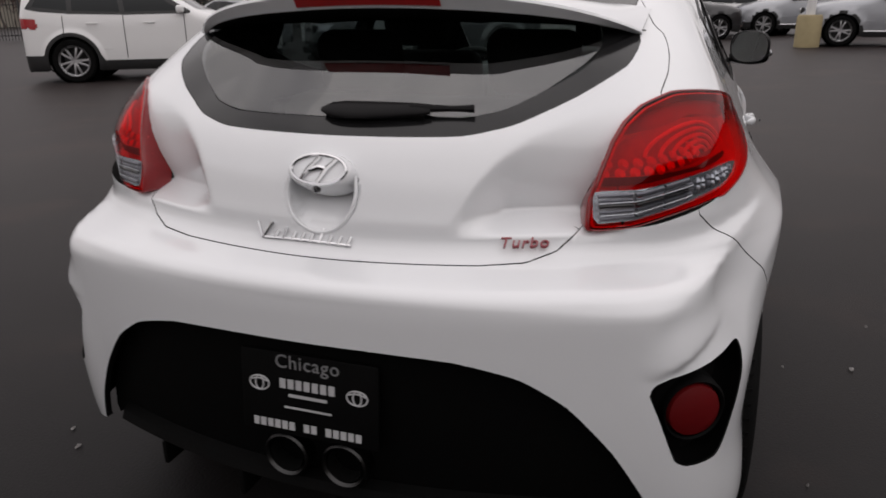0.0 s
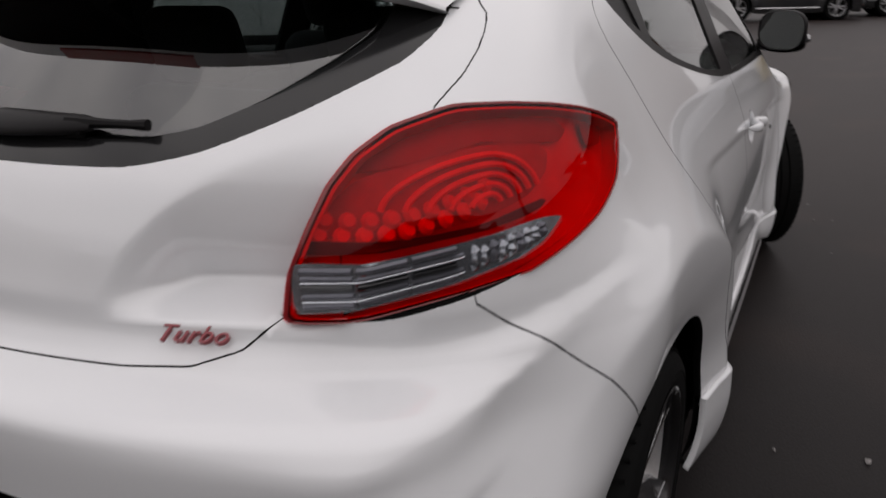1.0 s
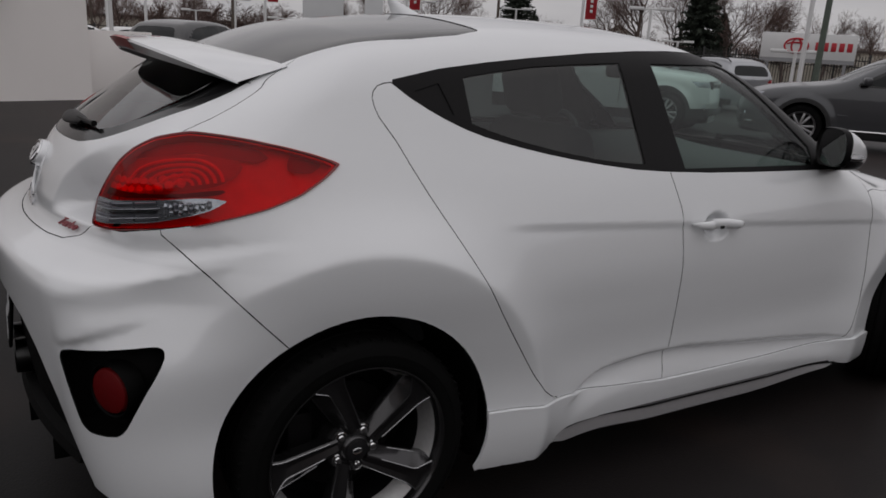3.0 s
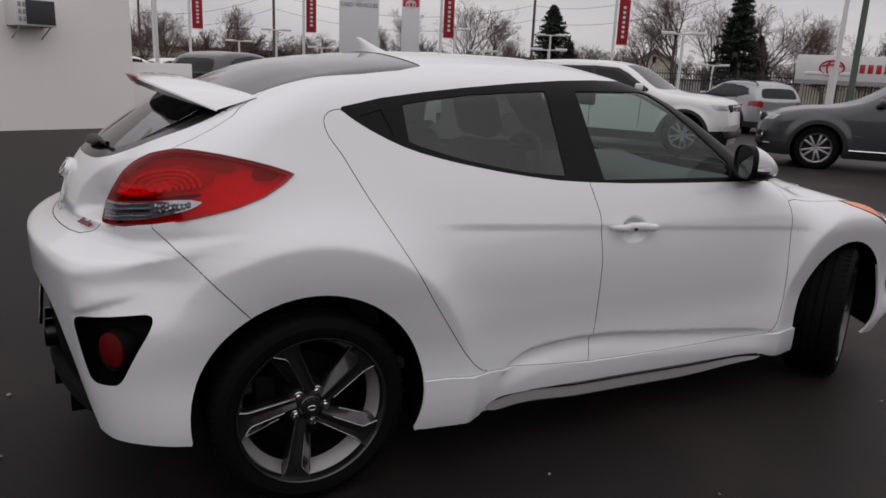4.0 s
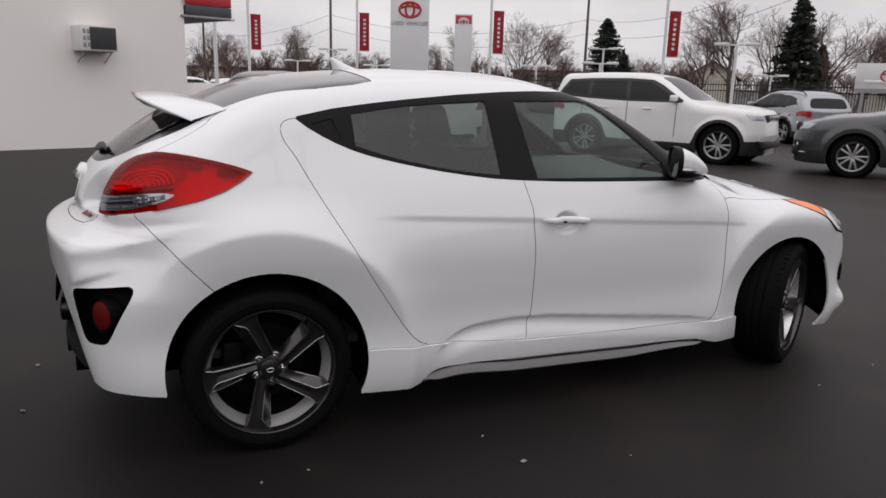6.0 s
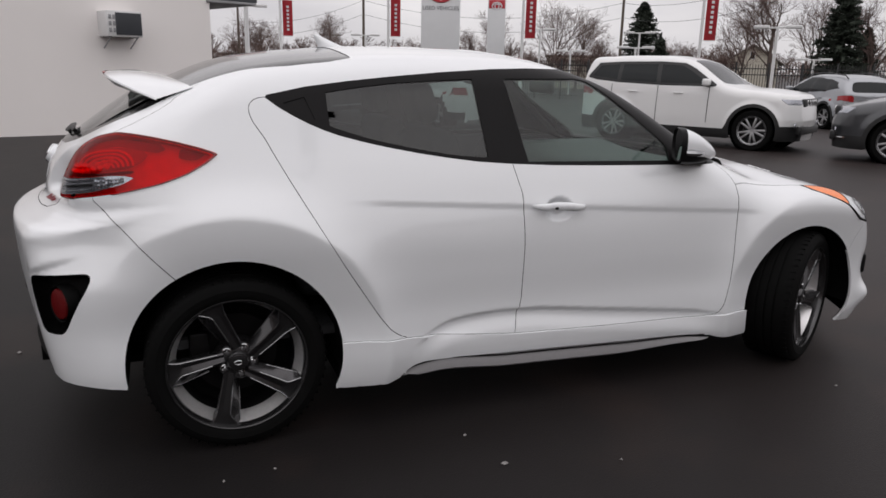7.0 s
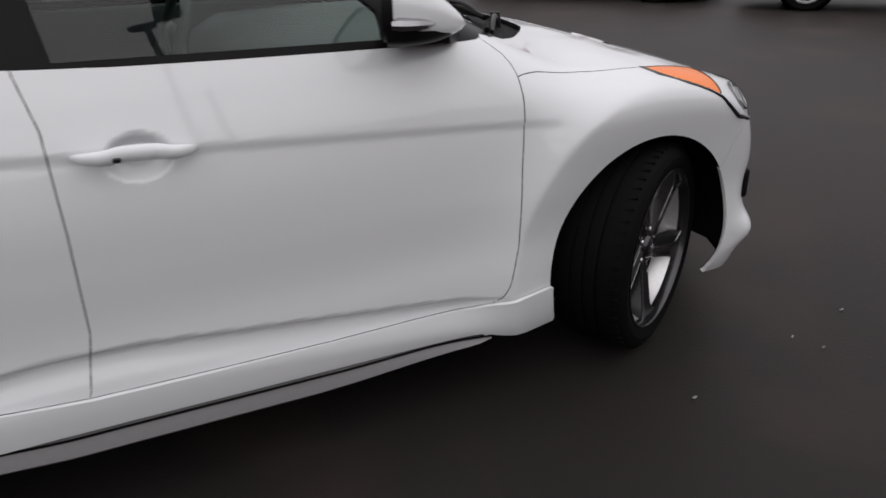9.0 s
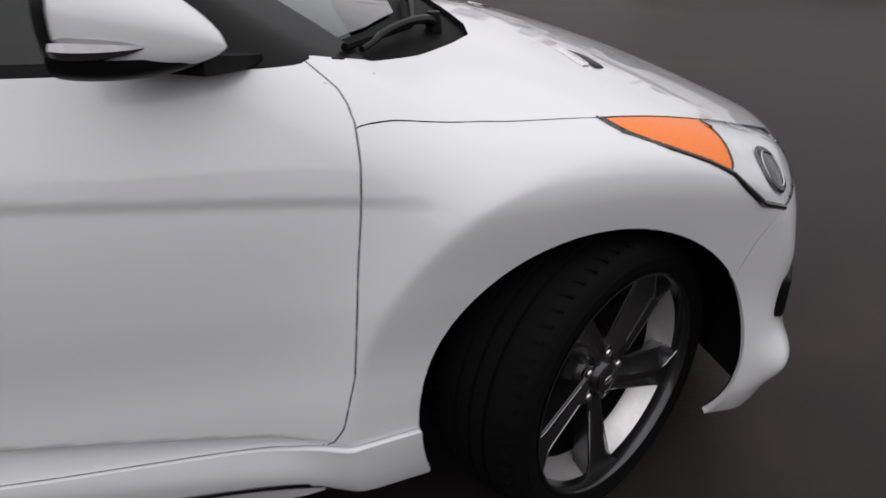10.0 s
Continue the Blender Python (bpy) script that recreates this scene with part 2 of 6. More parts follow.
WB, HUB, ARCH = 2.595, 0.315, 0.358
side_profile = curve([.12, .19, .28, .36, .45, .60, .75, .82, .90, .99, 1.10, 1.23, 1.33, 1.45],
                     [.80, .838, .856, .855, .848, .852, .850, .838, .812, .775, .722, .660, .610, .545])
side_plan = curve([-.75, -.45, -.2, .1, .5, 1.1, 2.0, 2.6, 2.9, 3.2, 3.55], [.86, .932, .967, .99, 1, 1, 1, .99, .955, .88, .78])
rear_line = curve([.15, .30, .42, .52, .62, .70, .765, .790, .800, .808, .816, .826, .84, .90, .98, 1.05, 1.15, 1.30, 1.45],
                  [-.69, -.722, -.742, -.753, -.760, -.764, -.766, -.7645, -.760, -.745, -.713, -.681, -.664, -.645, -.618, -.57, -.43, -.20, .04])
top_line = curve([-.75, -.3, -.1, .2, .49, .9, 1.3, 1.55, 2.15, 2.3, 2.6, 2.9, 3.1, 3.25, 3.38, 3.5],
                 [1.14, 1.287, 1.345, 1.400, 1.427, 1.437, 1.415, 1.355, 1.035, .976, .909, .822, .752, .685, .615, .54])
front_line = curve([.12, .20, .27, .32, .37, .42, .48, .52, .60, .65, .75, .9], [3.40, 3.43, 3.440, 3.437, 3.428, 3.424, 3.426, 3.43, 3.42, 3.41, 3.38, 3.30])
fold_line = curve([.50, .64, .70, .77, .91, 1.1, 1.44, 2.04, 2.3], [.27, .325, .358, .392, .413, .416, .383, .314, .285])


haunch = curve([.82, .87, .90, .98, 1.08, 1.16, 1.28], [0, .006, .013, .026, .031, .020, 0])
waist = curve([.15, .36, .51, .61, .70, .77, .81, .85, .89], [.008, .012, .016, .009, -.012, -.026, -.020, -.005, 0])
brim_line = curve([.22, .264, .30, .37, .44, .53, .62], [.86, .905, .965, 1.033, 1.066, 1.090, 1.10])
HOLLOW, DISH = [1.0], [1.0]


def ramp_up(t, k):
    """0 below, then rising straight, with a short bend between."""
    return k * np.logaddexp(0, t / k)


def hatch_skin(x, y, z):
    """Below 0 inside the body, above 0 outside."""
    w = np.abs(y)
    s = side_profile(z) * side_plan(x)
    rr = np.hypot(x, z - HUB)
    fr = np.hypot(x - WB, z - HUB)
    low = step(1.06, .87, z)
    tuck = .20 * ramp_up(.536 - rr, .005)
    s = s + (.056 * (1 - np.tanh(ramp_up(rr - .536, .005) * 9.0)) - tuck * step(.70, .52, rr)) * low * step(-.52, -.12, x)
    tuck = .20 * ramp_up(.492 - fr, .005)
    s = s + (.042 * (1 - np.tanh(ramp_up(fr - .492, .005) * 9.0)) - tuck * step(.65, .47, fr)) * low
    # the line through the door handle and the fold low on the doors
    cabin = step(.35, .6, x) * (1 - step(2.12, 2.32, x))
    line = .833 - .064 * (x - 1.08)
    s = s - .0065 * cabin * step(line + .011, line - .017, z) * (1 - step(line - .01, line - .20, z))
    fold = fold_line(x)
    doors = step(.62, .80, x) * (1 - step(1.95, 2.15, x))
    s = s - .020 * doors * step(fold + .006, fold - .016, z) * (1 - step(fold - .014, fold - .10, z))
    # the bumper's shelf runs on round the corner, rising
    shelf = .806 + .155 * np.clip(x + .62, 0, .4)
    # the cup behind the handle
    s = s - .026 * step(1.08, .45, np.hypot((x - 1.258) / .066, (z - .812) / .047))
    s = s + step(-.1, -.45, x) * (.012 * step(.50, .30, z) - .026 * step(.60, .76, z) - .018 * step(shelf - .002, shelf + .026, z))
    # the lip under the front bumper
    s = s + .008 * np.exp(-((z - .215 - .30 * np.clip(x - 2.88, 0, .3)) / .038) ** 2) * step(2.86, 3.04, x)
    a = w - s
    r = rear_line(z) + (.27 + .14 * step(.76, .86, z)) * y * y
    # the hollows beside the tail lamps, with a ledge under them
    brim = brim_line(w)
    edge = .505 + .055 * step(1.0, 1.08, z)
    sink = .094 * step(.225, .36, w) * (1 - step(edge, edge + .07, w)) * ramp_up(brim - z, .004) / np.maximum(brim - .885, .12) * step(.870, .908, z)
    r = r + sink * HOLLOW[0]
    # the dish under the badge
    dish = np.hypot(y, (z - .945) * .95)
    r = r + DISH[0] * step(.080, .064, dish) * (.010 + .046 * step(.868, .945, z)) * (1 - step(.948, .976, z))
    # the brow over the reflectors
    brow = .652 + .24 * np.clip(x + w, 0, .34)
    r = r - .020 * step(brow - .008, brow + .018, z) * (1 - step(brow + .02, brow + .10, z)) * step(-.06, .10, x + w) * step(.48, .62, w)
    b = r - x
    crown = .175 - .115 * step(2.25, 2.9, x)
    c = z - (top_line(x) - crown * y * y)
    d = x - (front_line(z) + .06 - .55 * np.sqrt(y * y + .03))
    f = smax(a, c, .10)
    f = smax(f, .8 * b, .13 - .055 * np.exp(-((z - .80) / .07) ** 2))
    f = smax(f, d, .07)
    # how the rear corners fill out above and below their waist
    f = f - (haunch(z) * step(.10, -.34, x) + waist(z) * step(-.26, -.50, x)) * step(-.10, .22, x + w)
    # the spoiler lip along the front bumper's foot
    return f - .030 * np.exp(-((z - .300) / .055) ** 2) * step(2.93, 3.05, x)


ACTIVE = [hatch_skin]


def skin(x, y, z):
    return ACTIVE[0](x, y, z)


def normal_of(p):
    e = 1e-3
    g = np.stack([skin(p[:, 0] + e * (i == 0), p[:, 1] + e * (i == 1), p[:, 2] + e * (i == 2))
                  - skin(p[:, 0] - e * (i == 0), p[:, 1] - e * (i == 1), p[:, 2] - e * (i == 2)) for i in range(3)], 1)
    return g / np.linalg.norm(g, axis=1, keepdims=True)


def meet(o, d, lo, hi, steps=34):
    """Where rays from inside leave the body."""
    lo, hi = np.full(len(o), lo), np.full(len(o), hi)
    for _ in range(steps):
        m = (lo + hi) / 2
        p = o + d * m[:, None]
        out = skin(p[:, 0], p[:, 1], p[:, 2]) > 0
        hi, lo = np.where(out, m, hi), np.where(out, lo, m)
    return o + d * ((lo + hi) / 2)[:, None]


def onto(p, axis):
    """Slide points along one axis until they lie on the skin."""
    p = p.copy()
    e = np.zeros(3)
    e[axis] = 1e-4
    for _ in range(12):
        f = skin(*p.T)
        q = p + e
        g = (skin(*q.T) - f) / 1e-4
        g = np.where(np.abs(g) < .15, np.sign(g) * .15 + (g == 0) * .15, g)
        p[:, axis] -= np.clip(f / g, -.05, .05)
    return p

def inside(u, v, poly):
    """Which points lie within a closed outline."""
    n, hit = len(poly), np.zeros(len(u), bool)
    for i in range(n):
        (x1, y1), (x2, y2) = poly[i], poly[(i + 1) % n]
        if y1 != y2:
            hit ^= ((y1 > v) != (y2 > v)) & (u < (x2 - x1) * (v - y1) / (y2 - y1) + x1)
    return hit


def rounded(poly, n=6):
    """An outline with its corners smoothed (Catmull-Rom)."""
    p, out = np.array(poly, float), []
    for i in range(len(p)):
        a, b, c, d = p[i - 1], p[i], p[(i + 1) % len(p)], p[(i + 2) % len(p)]
        k = .5 * min(1, .6 * np.linalg.norm(c - b) / max(np.linalg.norm(c - a), np.linalg.norm(d - b), 1e-6) * 2)
        for t in np.linspace(0, 1, n, endpoint=False):
            h = (2 * t**3 - 3 * t**2 + 1) * b + (t**3 - 2 * t**2 + t) * k * (c - a) + (3 * t**2 - 2 * t**3) * c + (t**3 - t**2) * k * (d - b)
            out.append(tuple(h))
    return out


def ring(cx, cz, r, n=72):
    return [(cx + r * math.cos(2 * math.pi * i / n), cz + r * math.sin(2 * math.pi * i / n)) for i in range(n)]


# outlines on the right half: side (x, z), rear (|y|, z), slant (x + |y|, z), plan (x, |y|)
SLIDE = {"side": (0, 1, 0), "rear": (1, 0, 0), "slant": (.7071, .7071, 0), "plan": (0, 0, 1)}
LAMP = rounded([(-.052, .890), (-.037, .940), (-.003, .988), (.040, 1.036), (.088, 1.068), (.160, 1.095), (.275, 1.113), (.380, 1.111), (.475, 1.103), (.560, 1.090), (.630, 1.074), (.690, 1.056), (.710, 1.047),
                (.688, 1.020), (.640, .986), (.560, .957), (.475, .939), (.370, .920), (.250, .904), (.100, .890), (-.020, .883), (-.045, .884)], 4)
LAMP_HOLE = [(.33 + .984 * (u - .33) + .046 * max(0, 1 - (u + .05) / .20), 1.0 + (.982 if z > 1 else .982 - .037 * min(1, max(0, u / .1 - 1))) * (z - 1.0)) for u, z in LAMP]
CLEAR = rounded([(-.022, .952), (.076, .957), (.223, .968), (.334, .978), (.400, .980), (.445, .974), (.400, .953), (.330, .938), (.220, .918), (.070, .903), (-.022, .897), (-.032, .908)], 4)
HEAD_LAMP = rounded([(2.58, .849), (2.69, .846), (2.766, .836), (2.823, .826), (2.94, .802), (3.03, .770), (3.045, .735), (3.02, .700), (2.985, .684), (2.945, .672), (2.889, .690), (2.843, .729), (2.816, .754), (2.772, .776), (2.697, .803), (2.615, .830)], 3)
TURN_SIGNAL = rounded([(2.590, .850), (2.69, .844), (2.766, .834), (2.812, .826), (2.822, .79), (2.815, .760), (2.772, .780), (2.697, .807), (2.63, .829)], 3)
HOOD_NOSE = [(2.53, -.05), (2.53, .764), (2.578, .762), (2.766, .727), (2.823, .714), (2.941, .673), (3.04, .620), (3.12, .53), (3.22, .38), (3.30, .2), (3.32, -.05)]
# the lamps, drawn on the body as it would be without the hollows
LAMP_REGIONS = [
    ("head_lamp", "side", HEAD_LAMP),
    ("turn_signal", "side", TURN_SIGNAL),
    ("hood_nose", "plan", HOOD_NOSE),
    ("gap", "side", [(8, 0), (9, 0), (9, 1)]),
]
REGIONS = [
    ("rear_bumper", "side", [(-.9, 0), (-.9, .93), (-.46, .93), (-.439, .904), (-.349, .813), (-.2, .651), (-.05, .5), (-.05, 0)]),
    ("front_bumper", "side", [(2.86, 0), (2.86, .45), (2.90, .60), (2.93, .66), (2.96, .78), (3.9, .78), (3.9, 0)]),
    ("hood", "plan", [(2.0, -.05), (2.0, .70), (2.09, .765), (2.12, .785), (2.14, .80), (2.152, .812), (2.217, .795), (2.367, .770), (2.578, .762), (2.766, .727), (2.823, .714), (2.941, .673), (3.04, .620), (3.12, .53), (3.22, .38), (3.30, .2), (3.32, -.05)]),
    ("cowl", "plan", [(1.95, -.05), (2.458, -.05), (2.471, .248), (2.457, .343), (2.401, .425), (2.307, .54), (2.205, .645), (2.13, .700), (2.06, .70), (1.95, .7)]),
    ("windshield", "plan", [(1.40, -.05), (2.33, -.05), (2.31, .25), (2.22, .46), (2.15, .59), (2.11, .56), (2.04, .525), (1.60, .50), (1.47, .49), (1.42, .3)]),
    ("a_pillar", "plan", [(1.49, .495), (1.60, .502), (2.04, .527), (2.11, .562), (2.15, .592), (2.195, .648), (2.12, .700), (2.08, .722), (2.02, .74), (1.80, .72), (1.58, .62)]),
    ("tailgate", "rear", [(-.05, .826), (.05, .826), (.318, .828), (.399, .832), (.45, .848), (.492, .889), (.56, .95), (.62, 1.02), (.61, 1.08), (.60, 1.11), (.608, 1.145),
                          (.606, 1.17), (.600, 1.19), (.588, 1.212), (.565, 1.230), (.52, 1.29), (.3, 1.34), (-.05, 1.36)]),
    ("glass_band", "rear", rounded([(-.4, 1.044), (-.1, 1.044), (.12, 1.045), (.26, 1.048), (.35, 1.066), (.45, 1.110), (.53, 1.160), (.545, 1.20), (.50, 1.30), (.3, 1.33), (-.1, 1.34), (-.4, 1.34)], 3)),
    ("rear_window", "rear", rounded([(-.4, 1.074), (-.1, 1.074), (.12, 1.074), (.25, 1.076), (.325, 1.09), (.39, 1.122), (.45, 1.165), (.475, 1.20), (.43, 1.29), (.25, 1.32), (-.1, 1.33), (-.4, 1.33)], 3)),
    ("roof_glass", "plan", [(-.235, -.05), (-.235, .20), (-.17, .42), (-.115, .515), (.05, .535), (.25, .55), (.40, .54), (.49, .515), (.475, .3), (.465, -.05)]),
    ("rear_door", "side", [(.144, 1.236), (.125, 1.234), (.105, 1.227), (.091, 1.214), (.086, 1.20), (.087, 1.18), (.095, 1.155), (.133, 1.095), (.165, 1.03), (.20, .963), (.24, .889), (.285, .808), (.325, .738), (.37, .662), (.415, .590),
                           (.46, .519), (.50, .456), (.54, .405), (.575, .377), (.61, .360), (.66, .350), (1.073, .316), (1.10, .461), (1.103, .685), (1.098, .88), (1.071, .99), (1.05, 1.342), (.614, 1.307), (.293, 1.268)]),
    ("front_door", "side", [(1.073, .316), (1.61, .297), (2.0, .288), (2.045, .296), (2.072, .312), (2.092, .345), (2.118, .45), (2.136, .65), (2.147, .74), (2.152, .82), (2.150, .878), (2.142, .905), (2.130, .925), (2.115, .938), (2.092, .957), (2.06, .985),
                            (1.836, 1.145), (1.602, 1.30), (1.511, 1.338), (1.05, 1.342), (1.071, .99), (1.098, .88), (1.103, .685), (1.10, .461)]),
    ("window_trim", "side", [(.140, 1.240), (.293, 1.272), (.45, 1.293), (.614, 1.311), (.83, 1.331), (1.049, 1.346), (1.22, 1.352), (1.38, 1.351), (1.46, 1.350), (1.511, 1.343), (1.565, 1.329), (1.612, 1.306), (1.70, 1.254), (1.846, 1.157), (2.075, .993), (2.092, .966), (2.075, .962), (1.956, .966),
                             (1.7, .970), (1.455, .975), (1.25, .981), (1.064, .991), (.93, 1.002), (.805, 1.019), (.70, 1.036), (.6, 1.055), (.53, 1.070), (.467, 1.085), (.40, 1.103), (.345, 1.122), (.29, 1.146), (.24, 1.172), (.19, 1.202)]),
    ("rear_side_window", "side", [(.363, 1.254), (.48, 1.272), (.611, 1.288), (.78, 1.300), (.955, 1.309), (.973, 1.015), (.88, 1.023), (.82, 1.030), (.759, 1.039), (.68, 1.054), (.6, 1.070), (.53, 1.086), (.469, 1.103), (.41, 1.121), (.366, 1.137)]),
    ("quarter_window", "side", [(.205, 1.216), (.285, 1.238), (.318, 1.156), (.26, 1.182)]),
    ("front_side_window", "side", [(1.091, 1.311), (1.44, 1.316), (1.50, 1.305), (1.564, 1.26), (1.812, 1.045), (1.815, .985), (1.143, .996)]),
    ("side_sill", "side", [(.25, .362), (.45, .369), (.54, .364), (.63, .355), (.85, .335), (1.073, .316), (1.61, .297), (2.0, .288), (2.06, .296), (2.12, .304), (2.35, .304), (2.35, .186), (2.15, .186), (2.075, .195), (2.042, .211), (1.621, .224),
                           (1.047, .243), (.70, .252), (.66, .250), (.62, .240), (.574, .212), (.52, .198), (.25, .188)]),
    ("diffuser", "rear", rounded([(-.4, .684), (-.1, .684), (.135, .683), (.30, .675), (.415, .648), (.50, .592), (.58, .495), (.64, .39), (.685, .28), (.72, .15), (.72, .02), (-.4, .02)], 3)),
    ("reflector_pod", "slant", rounded([(-.012, .622), (.002, .640), (.04, .650), (.20, .662), (.305, .668), (.328, .662), (.334, .645), (.325, .615), (.27, .535), (.232, .482), (.205, .464), (.105, .462), (.070, .478), (.014, .575)], 3)),
    ("lamp_hole", "slant", LAMP_HOLE),
    ("head_lamp", "side", HEAD_LAMP),
    ("turn_signal", "side", TURN_SIGNAL),
    ("hood_nose", "plan", HOOD_NOSE),
    ("gap", "side", [(.25, .05), (.25, .186), (.52, .196), (.575, .207), (.64, .232), (1.05, .224), (1.62, .206), (2.0, .200), (2.045, .206), (2.08, .197), (2.15, .188), (2.4, .188), (2.4, .05)]),
    ("gap", "side", [(2.8, .05), (2.8, .152), (3.9, .152), (3.9, .05)]),
    ("gap", "side", [(-.9, .05), (-.9, .340), (-.66, .335), (-.63, .322), (-.604, .297), (-.575, .285), (-.472, .277), (-.373, .265), (-.30, .264), (-.2, .266), (-.2, .05)]),
    ("gap", "side", ring(-.004, HUB + .014, ARCH + .010)),
    ("gap", "side", ring(WB - .008, HUB, ARCH - .004)),
]


def flat(p, view):
    w = np.abs(p[:, 1])
    return {"side": (p[:, 0], p[:, 2]), "rear": (w, p[:, 2]), "slant": (p[:, 0] + w, p[:, 2]), "plan": (p[:, 0], w)}[view]


def faces_view(n, view):
    """How squarely the skin faces the view in which an outline is drawn."""
    return {"side": -n[:, 1], "rear": -n[:, 0], "slant": -.7071 * n[:, 0] - .7071 * n[:, 1], "plan": n[:, 2]}[view]


def nearest(u, v, poly):
    p = np.array(poly, float)
    a, d = p, np.roll(p, -1, 0) - p
    q = np.stack([u, v], 1)[:, None] - a
    t = np.clip((q * d).sum(2) / np.maximum((d * d).sum(1), 1e-12), 0, 1)
    c = a + t[..., None] * d
    dist = np.linalg.norm(np.stack([u, v], 1)[:, None] - c, axis=2)
    k = dist.argmin(1)
    i = np.arange(len(u))
    return c[i, k], dist[i, k]


def make_shell(outlines, cell=.0076, zo=.66, back=.38, fore=2.35, split=1.8, floor=.148):
    """Vertices, normals and quads of the right half, and the region of every quad."""
    rows = [(back, a) for a in np.linspace(90, 0, int(1.55 / cell), endpoint=False)]
    rows += [(x, 0) for x in np.linspace(back, fore, int((fore - back) / cell), endpoint=False)]
    rows += [(fore, a) for a in -np.linspace(0, 90, int(1.2 / cell))]
    el = np.radians(np.linspace(-36, 90, int(1.75 / cell)))
    o, d = [], []
    for x, a in rows:
        a = math.radians(a)
        o.append(np.tile((x, 0, zo), (len(el), 1)))
        d.append(np.stack([-math.sin(a) * np.cos(el), -math.cos(a) * np.cos(el), np.sin(el)], 1))
    v = meet(np.concatenate(o), np.concatenate(d), .25, 1.9)
    v[np.abs(v[:, 1]) < 1e-5, 1] = 0
    m, k = len(rows), len(el)
    i, j = np.meshgrid(np.arange(m - 1), np.arange(k - 1), indexing="ij")
    a = (i * k + j).ravel()
    quads = np.stack([a, a + k, a + k + 1, a + 1], 1)
    mid = v[quads].mean(1)
    n = normal_of(mid)
    names = ["quarter_panel", "fender"]
    region = np.where(mid[:, 0] > split, 1, 0)
    for name, view, poly in outlines:
        if name not in names:
            names.append(name)
        hit = inside(*flat(mid, view), poly) & (faces_view(n, view) > (-1 if "bumper" in name or name == "gap" else .01 if name in ("head_lamp", "turn_signal") else .12))
        region[hit] = names.index(name)
    region[mid[:, 2] < floor] = names.index("gap")
    # pull the borders between regions onto their outlines
    lo, hi = np.full(len(v), 999), np.full(len(v), -1)
    for c in range(4):
        np.minimum.at(lo, quads[:, c], region)
        np.maximum.at(hi, quads[:, c], region)
    edge = np.nonzero(lo != hi)[0]
    nv = normal_of(v[edge])
    best, goal, way = np.full(len(edge), cell * 2.2), v[edge].copy(), np.zeros(len(edge), int)
    views = list(SLIDE)
    for name, view, poly in outlines:
        use = (hi[edge] == names.index(name)) & (faces_view(nv, view) > .2)
        c, dist = nearest(*flat(v[edge], view), poly)
        take = use & (dist < best)
        best[take] = dist[take]
        way[take] = views.index(view) + 1
        p = v[edge][take]
        if view == "side":
            p[:, 0], p[:, 2] = c[take, 0], c[take, 1]
        elif view == "rear":
            p[:, 1], p[:, 2] = -c[take, 0], c[take, 1]
        elif view == "plan":
            p[:, 0], p[:, 1] = c[take, 0], -c[take, 1]
        else:
            s = (c[take, 0] - (p[:, 0] - p[:, 1])) / 2
            p[:, 0] += s
            p[:, 1] -= s
            p[:, 2] = c[take, 1]
        goal[take] = p
    low = (hi[edge] == names.index("gap")) & (np.abs(v[edge][:, 2] - floor) < cell) & (way == 0)
    goal[low, 2] = floor
    way[low] = np.where(np.abs(nv[low, 1]) > .6, views.index("side"), views.index("rear")) + 1
    for w, view in enumerate(views):
        t = way == w + 1
        if t.any():
            goal[t] = slide(goal[t], np.array(SLIDE[view], float))
    centre = v[edge][:, 1] == 0
    goal[centre, 1] = 0
    goal[:, 1] = np.minimum(goal[:, 1], 0)
    v[edge] = goal
    return v, normal_of(v), quads, region, names


def slide(p, way):
    p = p.copy()
    for _ in range(14):
        f, q = skin(*p.T), p + way * 1e-4
        g = (skin(*q.T) - f) / 1e-4
        g = np.where(np.abs(g) < .2, np.where(g < 0, -.2, .2), g)
        p -= np.clip(f / g, -.03, .03)[:, None] * way
    return p


